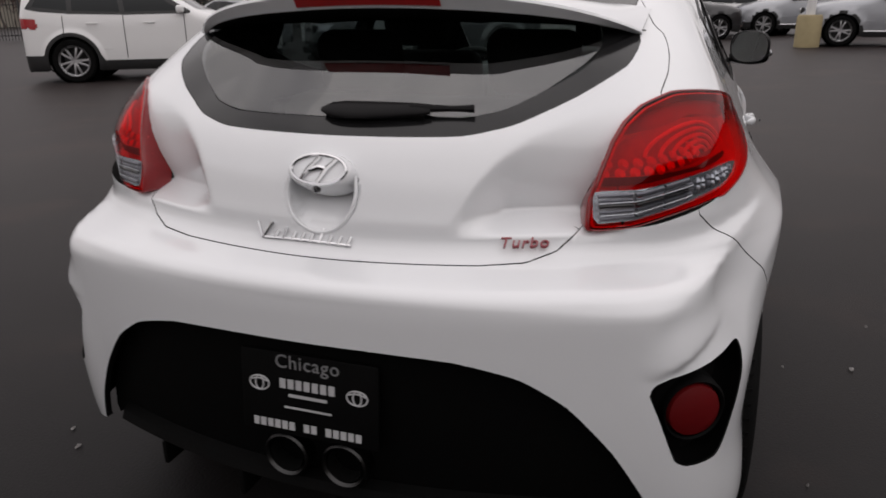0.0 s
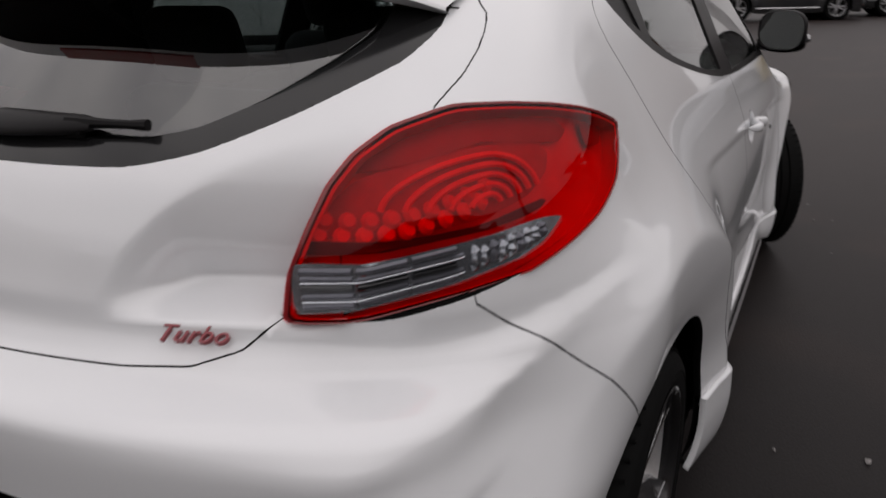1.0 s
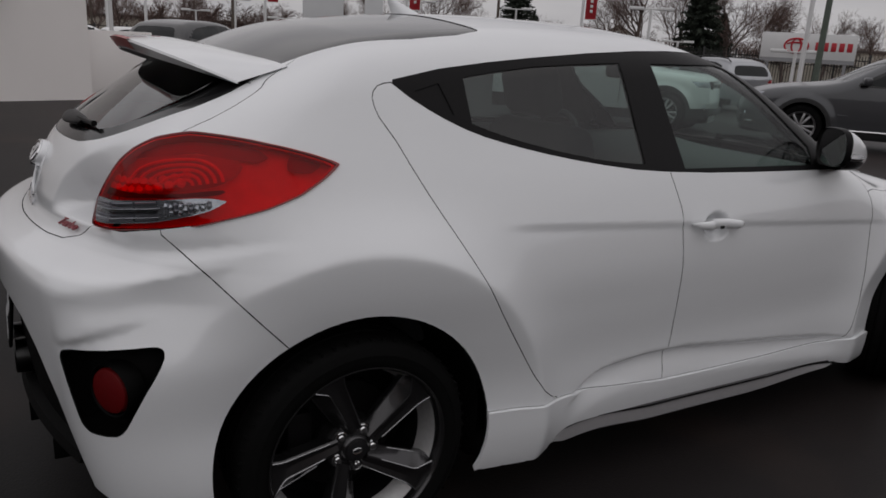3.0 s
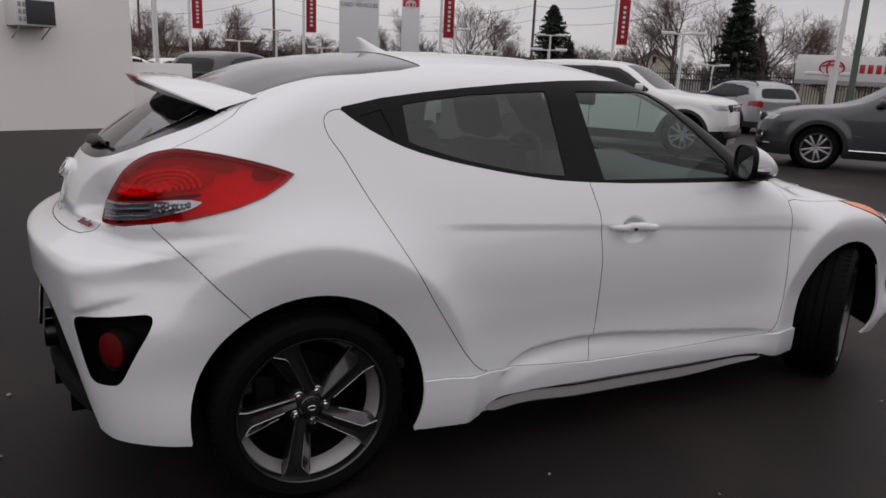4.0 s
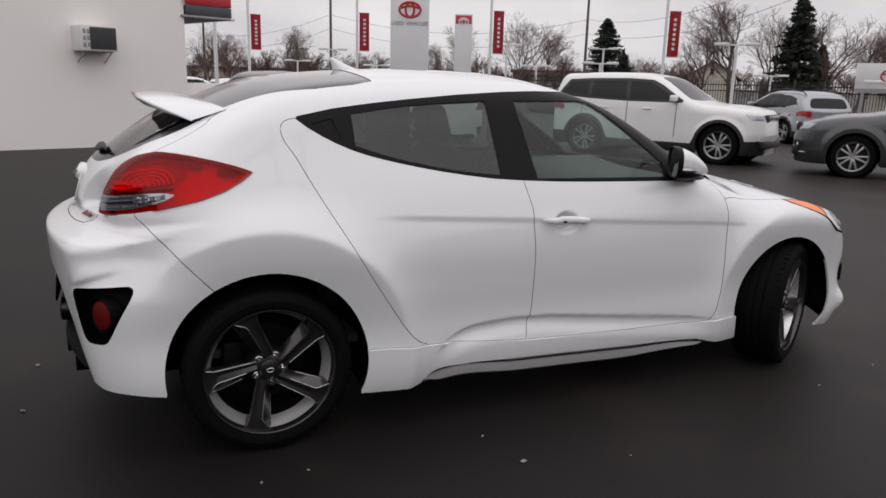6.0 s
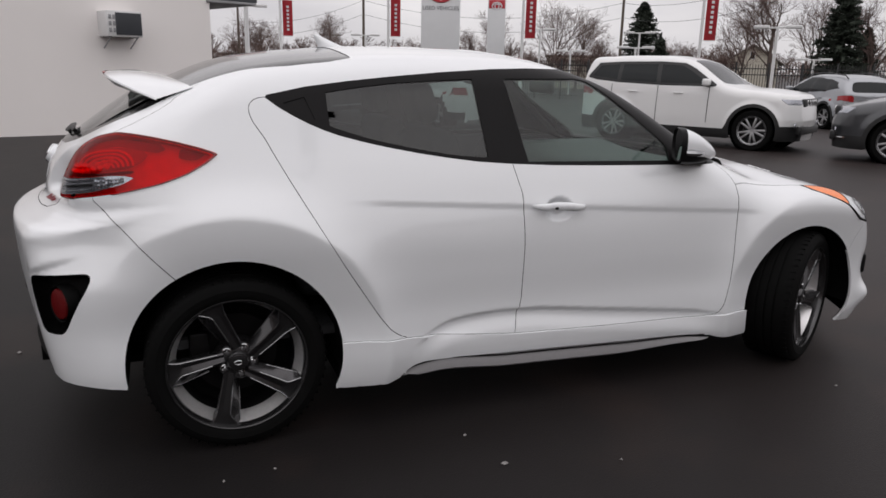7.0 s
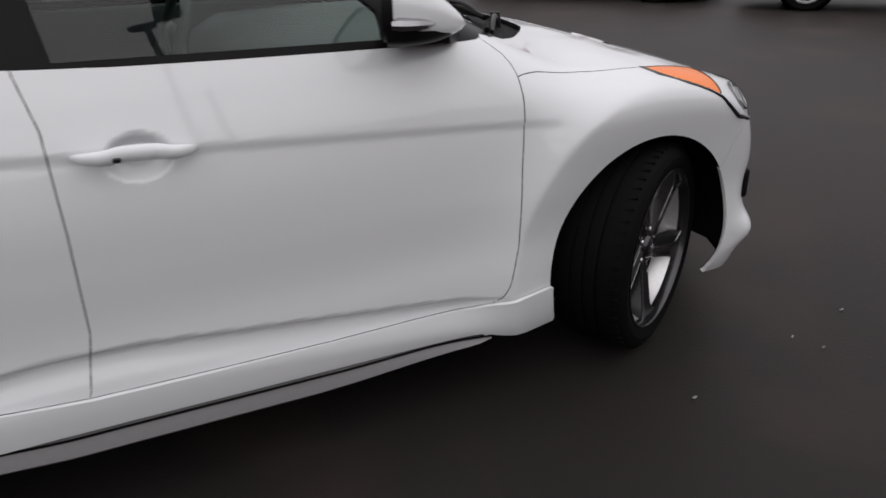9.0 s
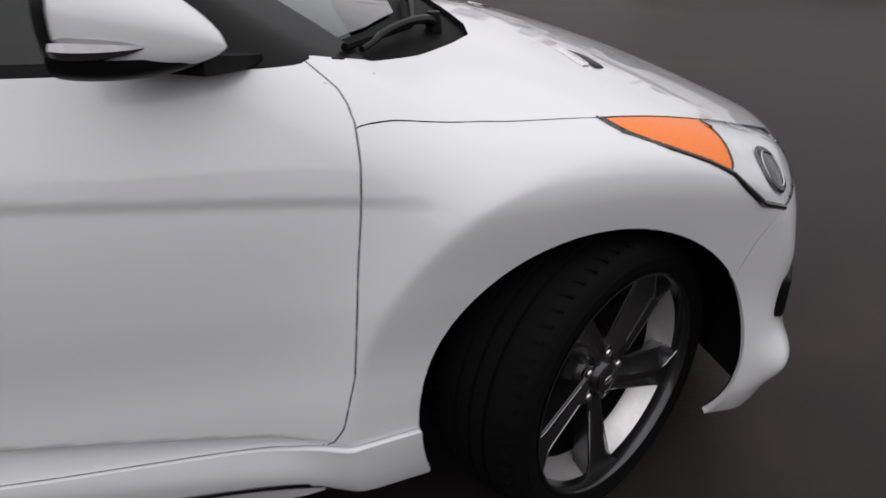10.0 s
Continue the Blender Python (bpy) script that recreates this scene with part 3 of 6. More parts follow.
def panel(name, shell, regions, material, parent, label="", back=0.0, gap=.0015, flange=.014, sides=(1, -1), flange_mat=None):
    """One part of the skin: its surface, drawn back a little along its border, with the edge turned inwards."""
    v, n, quads, region, names = shell
    take = quads[np.isin(region, [names.index(r) for r in regions])]
    if not len(take):
        return None
    used, take = np.unique(take, return_inverse=True)
    take = take.reshape(-1, 4)
    p, q = v[used].copy(), n[used]
    e = np.concatenate([take[:, [i, (i + 1) % 4]] for i in range(4)])
    key = np.sort(e, 1)
    _, first, count = np.unique(key, axis=0, return_index=True, return_counts=True)
    rim = e[first[count == 1]]
    rim = rim[~((np.abs(p[rim[:, 0], 1]) < 1e-6) & (np.abs(p[rim[:, 1], 1]) < 1e-6))]
    if len(rim):
        mid, total, cnt = p[take].mean(1), np.zeros_like(p), np.zeros(len(p))
        for c in range(4):
            np.add.at(total, take[:, c], mid)
            np.add.at(cnt, take[:, c], 1)
        b = np.unique(rim)
        d = total[b] / cnt[b][:, None] - p[b]
        d -= (d * q[b]).sum(1, keepdims=True) * q[b]
        d[np.abs(p[b, 1]) < 1e-6, 1] = 0
        p[b] += gap * d / np.maximum(np.linalg.norm(d, axis=1, keepdims=True), 1e-6)
    p = p - back * q
    verts, norms, polys = [], [], []
    for s in sides:
        m, base = np.array([1, s, 1.0]), sum(len(a) for a in verts)
        verts.append(p * m)
        norms.append(q * m)
        f = take + base
        polys += (f if s > 0 else f[:, ::-1]).tolist()
        if len(rim):
            base = sum(len(a) for a in verts)
            a, c = p[rim[:, 0]], p[rim[:, 1]]
            ia, ic = a - flange * q[rim[:, 0]], c - flange * q[rim[:, 1]]
            out = np.cross(c - a, q[rim[:, 0]])
            out /= np.maximum(np.linalg.norm(out, axis=1, keepdims=True), 1e-9)
            strip = np.stack([a, ia, ic, c], 1).reshape(-1, 3)
            soft = np.stack([.6 * out + .8 * q[rim[:, 0]], out, out, .6 * out + .8 * q[rim[:, 1]]], 1).reshape(-1, 3)
            verts.append(strip * m)
            norms.append(soft * m)
            f = np.arange(len(strip)).reshape(-1, 4) + base
            polys += (f if s > 0 else f[:, ::-1]).tolist()
    mesh = bpy.data.meshes.new(name)
    vv, nn = np.concatenate(verts), np.concatenate(norms)
    mesh.from_pydata(vv.tolist(), [], polys)
    mesh.polygons.foreach_set("use_smooth", [True] * len(mesh.polygons))
    nn = nn / np.maximum(np.linalg.norm(nn, axis=1, keepdims=True), 1e-9)
    mesh.normals_split_custom_set_from_vertices(nn.tolist())
    mesh.materials.append(material)
    if flange_mat and len(rim):
        mesh.materials.append(flange_mat)
        one = [0] * len(take) + [1] * len(rim)
        mesh.polygons.foreach_set("material_index", one * len(sides))
    ob = new(name, mesh)
    ob.parent = parent
    if label:
        ob["label"] = label
    return ob

# ---- the white hatchback ----
HEAD_WHITE = material("pale_lamp_reflector", (.70, .70, .71), rough=.25, metal=0.0, noise_scale=30, noise_amount=.15)


def on_lamp(points, deep, s):
    """Points of a tail lamp, by slanted breadth and height, on the body as it would be without the hollows, and so far behind it."""
    q = np.array(points, float)
    keep, HOLLOW[0] = HOLLOW[0], 0.0
    p = slide(np.stack([q[:, 0] / 2 - .25, -(q[:, 0] / 2 + .25), q[:, 1]], 1), np.array(SLIDE["slant"]))
    p = p - normal_of(p) * np.reshape(deep, (-1, 1))
    HOLLOW[0] = keep
    return [(x, y * s, z) for x, y, z in p]


def lamp_sheet(outline, deep, s, size=1.0, edged=False):
    """A smooth sheet that fills an outline on a tail lamp."""
    q = np.array(outline, float)
    c = q.mean(0)
    rings = [.03, .18, .34, .5, .65, .78, .88, .95, 1.0]
    flat_points = np.concatenate([c + (q - c) * k * size for k in rings])
    pts, n = on_lamp(flat_points, deep, s), len(q)
    rows = [pts[i * n:(i + 1) * n] for i in range(len(rings))]
    if edged:
        rows.append(on_lamp(c + (q - c) * size, -.004, s))
    bm = bmesh.new()
    vs = add_grid(bm, rows, closed=True)
    bm.faces.new(vs[0])
    return bm


def lamp_wall(outline, near, far, s):
    """The upright edge round an outline on a tail lamp."""
    bm = bmesh.new()
    q = np.array(outline, float)
    c = q.mean(0)
    rows = [on_lamp(c + (q - c) * .975, near, s), on_lamp(c + (q - c) * .992, near - .001, s), on_lamp(q, near + .002, s), on_lamp(q, (near + far) / 2, s), on_lamp(q, far, s)]
    add_grid(bm, rows, closed=True)
    return bm


car = thing("hatchback_car", (0, 0, 0), "pearl white sporty hatchback with black window trim, parked on asphalt", "car")
shell = make_shell(REGIONS)
HOLLOW[0] = 0.0
lamp_shell = make_shell(LAMP_REGIONS, .0070)
HOLLOW[0] = 1.0
# flanges in DARK: the shade inside the panel gaps is put into their colour
rear_bumper = panel("rear_bumper", shell, ["rear_bumper"], PAINT, car, flange_mat=DARK)
front_bumper = panel("front_bumper", shell, ["front_bumper"], PAINT, car)
hood = panel("hood", shell, ["hood", "hood_nose"], PAINT, car, flange_mat=DARK)
tailgate = panel("tailgate", shell, ["tailgate"], PAINT, car, flange_mat=DARK)
doors = {}
for s in (1, -1):
    panel("quarter_panel", shell, ["quarter_panel"], PAINT, car, sides=(s,), flange_mat=DARK)
    panel("fender", shell, ["fender"], PAINT, car, sides=(s,), flange_mat=DARK)
    panel("rear_door", shell, ["rear_door"], PAINT, car, sides=(s,), flange_mat=DARK)
    doors[s] = panel("front_door", shell, ["front_door"], PAINT, car, sides=(s,), flange_mat=DARK)
    panel("window_trim", shell, ["window_trim"], BLACK_TRIM, car, "satin black window surround", sides=(s,), gap=0, back=.001)
    panel("rear_side_window", shell, ["rear_side_window"], PRIVACY, car, "dark tinted side window", sides=(s,), gap=0, back=.005, flange=.002)
    panel("quarter_window", shell, ["quarter_window"], BLACK_TRIM, car, "small black quarter window", sides=(s,), gap=0, back=.005, flange=.002)
    panel("front_side_window", shell, ["front_side_window"], FRONT_GLASS, car, "faintly green side window", sides=(s,), gap=0, back=.005, flange=.002)
    panel("a_pillar", shell, ["a_pillar"], BLACK_TRIM, car, "black windscreen pillar", sides=(s,), gap=0, back=.001)
    panel("side_sill", shell, ["side_sill"], PAINT, car, sides=(s,), back=-.012, gap=.0006)
    bm = bmesh.new()
    xs = np.linspace(.585, 2.05, 40)
    zs = curve([.585, .62, .66, 1.05, 1.62, 2.0, 2.05], [.206, .226, .236, .229, .211, .198, .190])(xs)
    fat = np.interp(xs, [.57, .67, 1.55, 1.88, 2.0, 2.05], [0, 1, 1, .70, .48, .06])
    add_grid(bm, [[(x, s * (-.853 + dy), z - dz * q) for x, z, q in zip(xs, zs, fat)] for dy, dz in ((.02, -.004), (-.004, -.002), (-.008, .004), (-.017, .040), (-.010, .047), (.05, .048))])
    strip = part("sill_strip", bm, SILVER_PLASTIC, car, "silver-grey lower sill strip")
    # black tube that stands for the shadow in the gap above the strip
    part("strip_seal", tube([(x, s * -.864, z + .002) for x, z in zip(xs, zs)], .0030, 6), DARK, strip, "thin black line for the shadow gap over the strip")
    lamp = part("tail_lamp", lamp_sheet(LAMP, -.004, s), RED_LENS, car, "red wraparound tail lamp with clear lower lens", smooth=70)
    part("lamp_rim", lamp_wall(LAMP, -.0045, .065, s), RED_RIM, lamp, "dark red lamp edge", smooth=70)
    part("reflector", lamp_sheet(LAMP, .022, s, 1.0), RED_INNER, lamp, smooth=70)
    part("reflector_wall", lamp_wall([(.33 + .972 * (u - .33), 1.0 + .955 * (z - 1.0)) for u, z in LAMP], -.003, .024, s), RED_INNER, lamp, smooth=70)
    bowl = rounded([(.0, .984), (.030, 1.018), (.075, 1.046), (.14, 1.062), (.24, 1.074), (.36, 1.076), (.44, 1.068), (.468, 1.052), (.455, 1.030), (.40, 1.008), (.30, .995), (.15, .986)], 4)
    crest = rounded([(.085, 1.056), (.15, 1.072), (.25, 1.083), (.37, 1.084), (.455, 1.076), (.50, 1.060), (.53, 1.070), (.50, 1.088), (.40, 1.101), (.28, 1.104), (.18, 1.092), (.11, 1.071)], 4)
    brow = rounded([(-.020, .962), (-.008, .978), (.15, .980), (.30, .989), (.38, .997), (.425, 1.000), (.435, .996), (.42, .990), (.38, .985), (.30, .980), (.15, .970)], 4)
    tip = rounded([(.585, 1.070), (.668, 1.052), (.650, 1.035), (.59, 1.042)], 4)
    for outline, mat, deep in ((bowl, RED_MID, .016), (crest, RED_DARK, .014), (brow, RED_BLACK, .009), (tip, RED_DARK, .014)):
        part("reflector", lamp_sheet(outline, deep, s), mat, lamp, smooth=70)
    for k in range(5):
        r = .034 + .036 * k
        us = [(.315 + r * math.cos(a) * (1.15 if math.cos(a) < 0 else .62), 1.006 + (.014 + .0112 * k) * math.sin(a)) for a in np.linspace(radians(12), radians(172), 26)]
        part("light_guide", tube(on_lamp(us, .0115, s), .0042, 6), RED_BRIGHT, lamp, "bright red light guide")
    for k in range(18):
        u = .010 + .036 * (k % 9) + .012 * (k // 9)
        z = .985 + .00046 * (k % 9)**2 + .017 * (k // 9)
        a, b = on_lamp([(u, z)], .0165, s) + on_lamp([(u + .004, z + .001)], .0105, s)
        part("led", tube([a, b], [.0125, .0075], 10), RED_BRIGHT if k < 9 else RED_INNER, lamp)
    housing = part("bulb_housing", lamp_sheet(CLEAR, -.0052, s), LAMP_SILVER, lamp, "silvery bulb housing", smooth=70)
    part("clear_lens", lamp_sheet(CLEAR, -.0120, s, 1.0, True), CLEAR_LENS, lamp, "clear reversing lamp lens", smooth=70)
    low = lambda u: np.interp(u, [-.022, .07, .22, .33, .40], [.897, .903, .918, .938, .953])
    top = lambda u: np.interp(u, [-.022, .076, .223, .334, .40], [.952, .957, .968, .978, .980])
    for k, f in enumerate((.12, .30, .50, .70, .88)):
        for u0, u1 in ((-.016, .062), (.070, .150), (.158, .232 + .012 * (k % 2))):
            us = [(u, low(u) + (top(u) - low(u)) * (f + .03 * math.sin(9 * u + k))) for u in np.linspace(u0, u1, 8)]
            part("lens_rib", tube(on_lamp(us, -.0062, s), .0030 if k % 2 else .0040, 6), SIGN_GREY if k != 2 else BLACK_GLOSS, housing)
    for f in (.22, .62):
        us = [(u, low(u) + (top(u) - low(u)) * f) for u in np.linspace(-.016, .245, 16)]
        part("lens_line", tube(on_lamp(us, -.0088, s), .0011, 6), LAMP_RIB, housing, "thin bright line")
    for k in range(9):
        u = .256 + .0165 * k
        f0, f1 = .14 + .05 * (k % 3), .86 - .07 * (k % 2)
        us = [(u + .010 * math.sin(3 * f), low(u) + (top(u) - low(u)) * f) for f in np.linspace(f0, f1, 6)]
        part("lens_facet", tube(on_lamp(us, -.0055, s), [.002, .006, .0075, .005, .007, .002], 6), (LAMP_SILVER, LAMP_SILVER, SIGN_GREY)[k % 3], housing)
    head = panel("head_lamp", lamp_shell, ["head_lamp"], CLEAR_LENS, car, "clear headlamp with dark projector and amber marker", sides=(s,), back=-.002, gap=.001, flange=.012, flange_mat=BLACK_GLOSS)
    panel("housing", lamp_shell, ["head_lamp"], HEAD_WHITE, head, "bright lamp reflector", sides=(s,), back=.0035, gap=-.010, flange=0.0)
    panel("bezel", lamp_shell, ["head_lamp", "turn_signal"], BLACK_GLOSS, head, "black lamp seat", sides=(s,), back=.03, gap=0, flange=0.0)
    panel("turn_signal", lamp_shell, ["turn_signal"], AMBER, head, "amber side marker", sides=(s,), back=.001, gap=.002, flange=.010, flange_mat=BLACK_GLOSS)
    rim_line = [(2.585, .847), (2.615, .830), (2.697, .803), (2.772, .776), (2.816, .754), (2.843, .729), (2.889, .690), (2.945, .672)]
    pts = slide(np.array([[x, -.80, z] for x, z in rim_line]), np.array((0, 1.0, 0)))
    part("lamp_seal", tube([(x, y * s, z) for x, y, z in pts], [.002, .0035, .004, .004, .005, .006, .007, .006], 7), BLACK_GLOSS, head)
    p = slide(np.array([[2.925, -.76, .742]]), np.array((0, 1.0, 0)))
    d = Vector(normal_of(p)[0] * (1, s, 1))
    q = Matrix.Translation(Vector(p[0] * (1, s, 1)) - d * .0105) @ d.to_track_quat("X", "Z").to_matrix().to_4x4() @ Matrix.Diagonal((1, .8, 1.15, 1))
    part("projector", lathe([(.044, .004), (.040, .009), (.034, .0105), (.030, .0075), (.02, .0095), (.001, .0105)], 28, "x", m=q), BLACK_GLOSS, head)
    part("projector_ring", lathe([(.0335, .0100), (.0325, .0112), (.031, .0100)], 28, "x", m=q), LAMP_RIB, head)
    pod = panel("reflector_pod", shell, ["reflector_pod"], PLASTIC, car, "black pocket with a round red reflector", sides=(s,), back=.052, flange=0.0, gap=-.004)
    panel("pod_rim", shell, ["reflector_pod"], PLASTIC, pod, sides=(s,), back=.003, gap=.002, flange=.052).data.materials[0] = PLASTIC
    q = pose(-.555, -.712 * s, .555, 0, 0, 180 + 32 * s)
    part("reflector", lathe([(.001, .018), (.035, .017), (.051, .012), (.054, .004), (.055, -.03)], 40, "x", m=q), RED_REFLECTOR, pod)
    part("reflector_bezel", lathe([(.057, .008), (.061, .012), (.066, .006), (.070, -.03)], 40, "x", m=q), PLASTIC, pod)
panel("cowl", shell, ["cowl"], PLASTIC, car, gap=0, back=.014)
panel("windshield", shell, ["windshield"], FRONT_GLASS, car, gap=0, back=.004, flange=.003)
panel("roof_glass", shell, ["roof_glass"], BLACK_GLOSS, car, "dark panoramic roof glass", gap=0, back=.002)
panel("glass_band", shell, ["glass_band"], BAND_GLASS, tailgate, "black band round the rear window", gap=0, back=.001)
pane = panel("rear_window", shell, ["rear_window"], REAR_GLASS, tailgate, "tinted rear window", gap=0, back=.001, flange=.002)
# the pane stands a little more upright than the band round it
lean = [(c.vector.x, c.vector.y, c.vector.z + .23 * c.vector.x) for c in pane.data.corner_normals]
for p in pane.data.vertices:
    p.co.x -= .23 * (p.co.z - 1.11)
pane.data.normals_split_custom_set([Vector(c).normalized() for c in lean])
diffuser = panel("diffuser", shell, ["diffuser"], PLASTIC, car, "black rear diffuser", back=.035, flange=0.0, gap=-.006)
panel("inner_shell", shell, [r for r in shell[4] if "window" not in r and r not in ("gap", "windshield", "glass_band", "reflector_pod", "diffuser", "window_trim", "lamp_hole", "head_lamp", "turn_signal", "cowl", "a_pillar")],
      DARK, car, "dark inside of the body", back=.016, gap=0, flange=0.0)

# only the rims of the pockets stay: drop the caps that would close them
for o in [o for o in bpy.data.objects if o.name.startswith("pod_rim")]:
    bm = bmesh.new()
    bm.from_mesh(o.data)
    bm.faces.ensure_lookup_table()
    n = int(np.isin(shell[3], [shell[4].index("reflector_pod")]).sum())
    bmesh.ops.delete(bm, geom=bm.faces[:n], context="FACES")
    bm.to_mesh(o.data)
    bm.free()


# spoiler over the rear window
def rear_point(y, z, off=.0):
    p = slide(np.array([[-.5, -abs(y), z]]), np.array((1.0, 0, 0)))
    n = normal_of(p)[0]
    return Vector((p[0, 0] + n[0] * off, y, z + n[2] * off))


def spoiler_edge(y, k):
    """k 0: where it meets the roof, 1: its free edge."""
    u = abs(y) / .552
    a = Vector((-.092 - .078 * (1 - u * u), y, 0))
    a.z = float(slide(np.array([[a.x, -abs(y), 1.27]]), np.array((0, 0, 1.0)))[0, 2]) + .003
    b = Vector((-.402 + .055 * u**2 + .135 * u**4, y * (1 - .012 * u), 1.309 - .05 * u**2 - .036 * u**5))
    if k <= 1:
        p = a.lerp(b, k)
        p.z += .012 * math.sin(math.pi * k) * (1 - u**4)
        return p
    return b + (k - 1) * Vector((.02, 0, -.034 * (1 - .62 * u**3)))


ys = [-.552 + .552 * 2 * i / 48 for i in range(49)]
spoiler = part("spoiler", bmesh.new(), PAINT, car, "white roof spoiler with a red brake light")
bm = bmesh.new()
rows = [[spoiler_edge(y, k) for y in ys] for k in (0, .08, .2, .35, .5, .65, .8, .92, .98, 1)]
rows.insert(0, [p + Vector((0, 0, -.012)) for p in rows[0]])
rows.append([spoiler_edge(y, 1.06) + Vector((-.004, 0, -.004)) for y in ys])
rows.append([spoiler_edge(y, 2) for y in ys])
add_grid(bm, rows)
bmesh.ops.recalc_face_normals(bm, faces=bm.faces[:])
bm.to_mesh(spoiler.data)
bm.free()
spoiler.data.polygons.foreach_set("use_smooth", [True] * len(spoiler.data.polygons))
spoiler.data.set_sharp_from_angle(angle=radians(40))
bm = bmesh.new()
foot = [rear_point(y, 1.244 - .024 * (abs(y) / .552) ** 2, .002) for y in ys]
under = [[spoiler_edge(y, 2) for y in ys], [spoiler_edge(y, 2).lerp(q, .5) + Vector((0, 0, .010 * (1 - (y / .552) ** 2))) for y, q in zip(ys, foot)], foot]
add_grid(bm, under)
part("spoiler_underside", bm, BLACK_TRIM, spoiler, "black underside")
bm = bmesh.new()
yl = [-.165 + .33 * i / 16 for i in range(17)]
add_grid(bm, [[spoiler_edge(y, 1) + Vector((.004, 0, .003)) for y in yl], [spoiler_edge(y, 1.02) + Vector((-.007, 0, 0)) for y in yl], [spoiler_edge(y, 1.85) + Vector((-.005, 0, .001)) for y in yl], [spoiler_edge(y, 1.95) + Vector((.004, 0, .003)) for y in yl]])
part("brake_light", bm, RED_PLASTIC, spoiler, "red high brake light strip")
bm = bmesh.new()
fin_rows = []
for k in range(9):
    t = k / 8
    z = 1.418 + .062 * t
    x0, x1 = .472 - .022 * t, .66 - .19 * t**.72
    h = .022 * (1 - t) ** .8 + .0025
    fin_rows.append([(x0, 0, z), (x0 + .25 * (x1 - x0), -h, z), (x0 + .6 * (x1 - x0), -.75 * h, z), (x1, 0, z - .006 * (1 - t)), (x0 + .6 * (x1 - x0), .75 * h, z), (x0 + .25 * (x1 - x0), h, z)])
vs = add_grid(bm, fin_rows, closed=True)
bm.faces.new(vs[-1])
part("roof_antenna", bm, PAINT, car, "white shark-fin antenna", smooth=60)



# rear wiper, badge, writing
def rear_frame(y, z, off, tilt=0):
    """A frame on the tail: x to the viewer's right, y up, z outwards."""
    o, u, w = rear_point(y, z, off), rear_point(y, z + .03, off), rear_point(y - .03, z, off)
    ex = (w - o).normalized()
    ez = ex.cross(u - o).normalized()
    ey = ez.cross(ex)
    m = Matrix((ex, ey, ez)).transposed().to_4x4()
    m.translation = o
    return m @ pose(0, 0, 0, 0, 0, tilt)


wiper = part("rear_wiper", tube([rear_point(y, 1.083, .013) for y in np.linspace(-.15, -.272, 6)], [.010, .009, .007, .006, .006, .008], 8), BLACK_TRIM, tailgate, "black rear wiper")
bm = bmesh.new()
rows = []
for y, h in zip(np.linspace(.034, -.19, 12), (.006, .018, .0225, .024, .024, .0235, .0225, .021, .0195, .018, .0165, .011)):
    m = rear_frame(y, 1.079 + .03 * max(0, -y - .05) ** 1.2, .012)
    rows.append([m @ Vector((0, h * math.cos(a), min(.5 * h, .009) * math.sin(a))) for a in np.linspace(0, 2 * math.pi, 14, endpoint=False)])
vs = add_grid(bm, rows, closed=True)
bm.faces.new(vs[0])
bm.faces.new(vs[-1])
part("wiper_arm_cover", bm, BLACK_TRIM, wiper, smooth=60)
part("wiper_blade", tube([rear_point(y, 1.074, .008) for y in np.linspace(.02, -.18, 8)], .006, 6), RUBBER, wiper)
DISH[0] = 0.0
part("dish_rim", tube([rear_point(.074 * math.cos(a), .945 + .078 * math.sin(a), -.001) for a in np.linspace(radians(150), radians(390), 36)], .0042, 8), PAINT, tailgate)
badge_m = rear_frame(0, .980, .010)
bm = bmesh.new()
rim = [[badge_m @ Vector((.064 * q * math.cos(a), .034 * q * math.sin(a), h)) for a in np.linspace(0, 2 * math.pi, 40, endpoint=False)]
       for q, h in ((1.10, -.05), (1.10, -.004), (1.04, .004), (1.0, .006))]
vs = add_grid(bm, rim, closed=True)
bm.faces.new(vs[-1])
badge = part("badge_boss", bm, PAINT, tailgate, "white badge holder with a chrome emblem", smooth=50)
part("emblem_ring", tube([badge_m @ Vector((.058 * math.cos(a), .0295 * math.sin(a), .008)) for a in np.linspace(0, 2 * math.pi, 40, endpoint=False)], .0035, 6, closed=True), CHROME, badge, "chrome oval ring")
for pts in ([(-.034, -.021), (-.020, .0), (.0, .024)], [(.002, -.027), (.018, .002), (.036, .020)], [(-.021, -.004), (0, .004), (.019, .001)]):
    part("emblem_bar", tube([badge_m @ Vector((x, y, .009)) for x, y in pts], [.004, .0055, .004], 6), CHROME, badge)
part("rear_camera", lathe([(.008, -.02), (.008, .003), (.005, .006), (.001, .004)], 18, "z", m=badge_m @ pose(0, -.036, .0, 55, 0, 0)), BLACK_GLOSS, badge, "small round camera lens")
DISH[0] = 1.0
SCRIPT = [[(-.126, .030), (-.112, .000)], [(-.112, .000), (-.090, .033)]] + [[(-.084 + .0195 * k, .001), (-.078 + .0195 * k, .017 + .008 * (k in (1, 5)))] for k in range(9)] + [[(-.108, .001), (-.02, .0035), (.08, .001)]]
for pts in SCRIPT:
    part("script_stroke", tube([rear_point(-x * 1.02 + .010, .846 + z, .003) for x, z in pts], .0034, 6), CHROME, tailgate, "raised chrome script")
letters("model_lettering", "Turbo", .034, RED_BADGE, tailgate, rear_frame(-.392, .8625, .007), .003, .25, 1.08)["label"] = "dark red raised lettering"

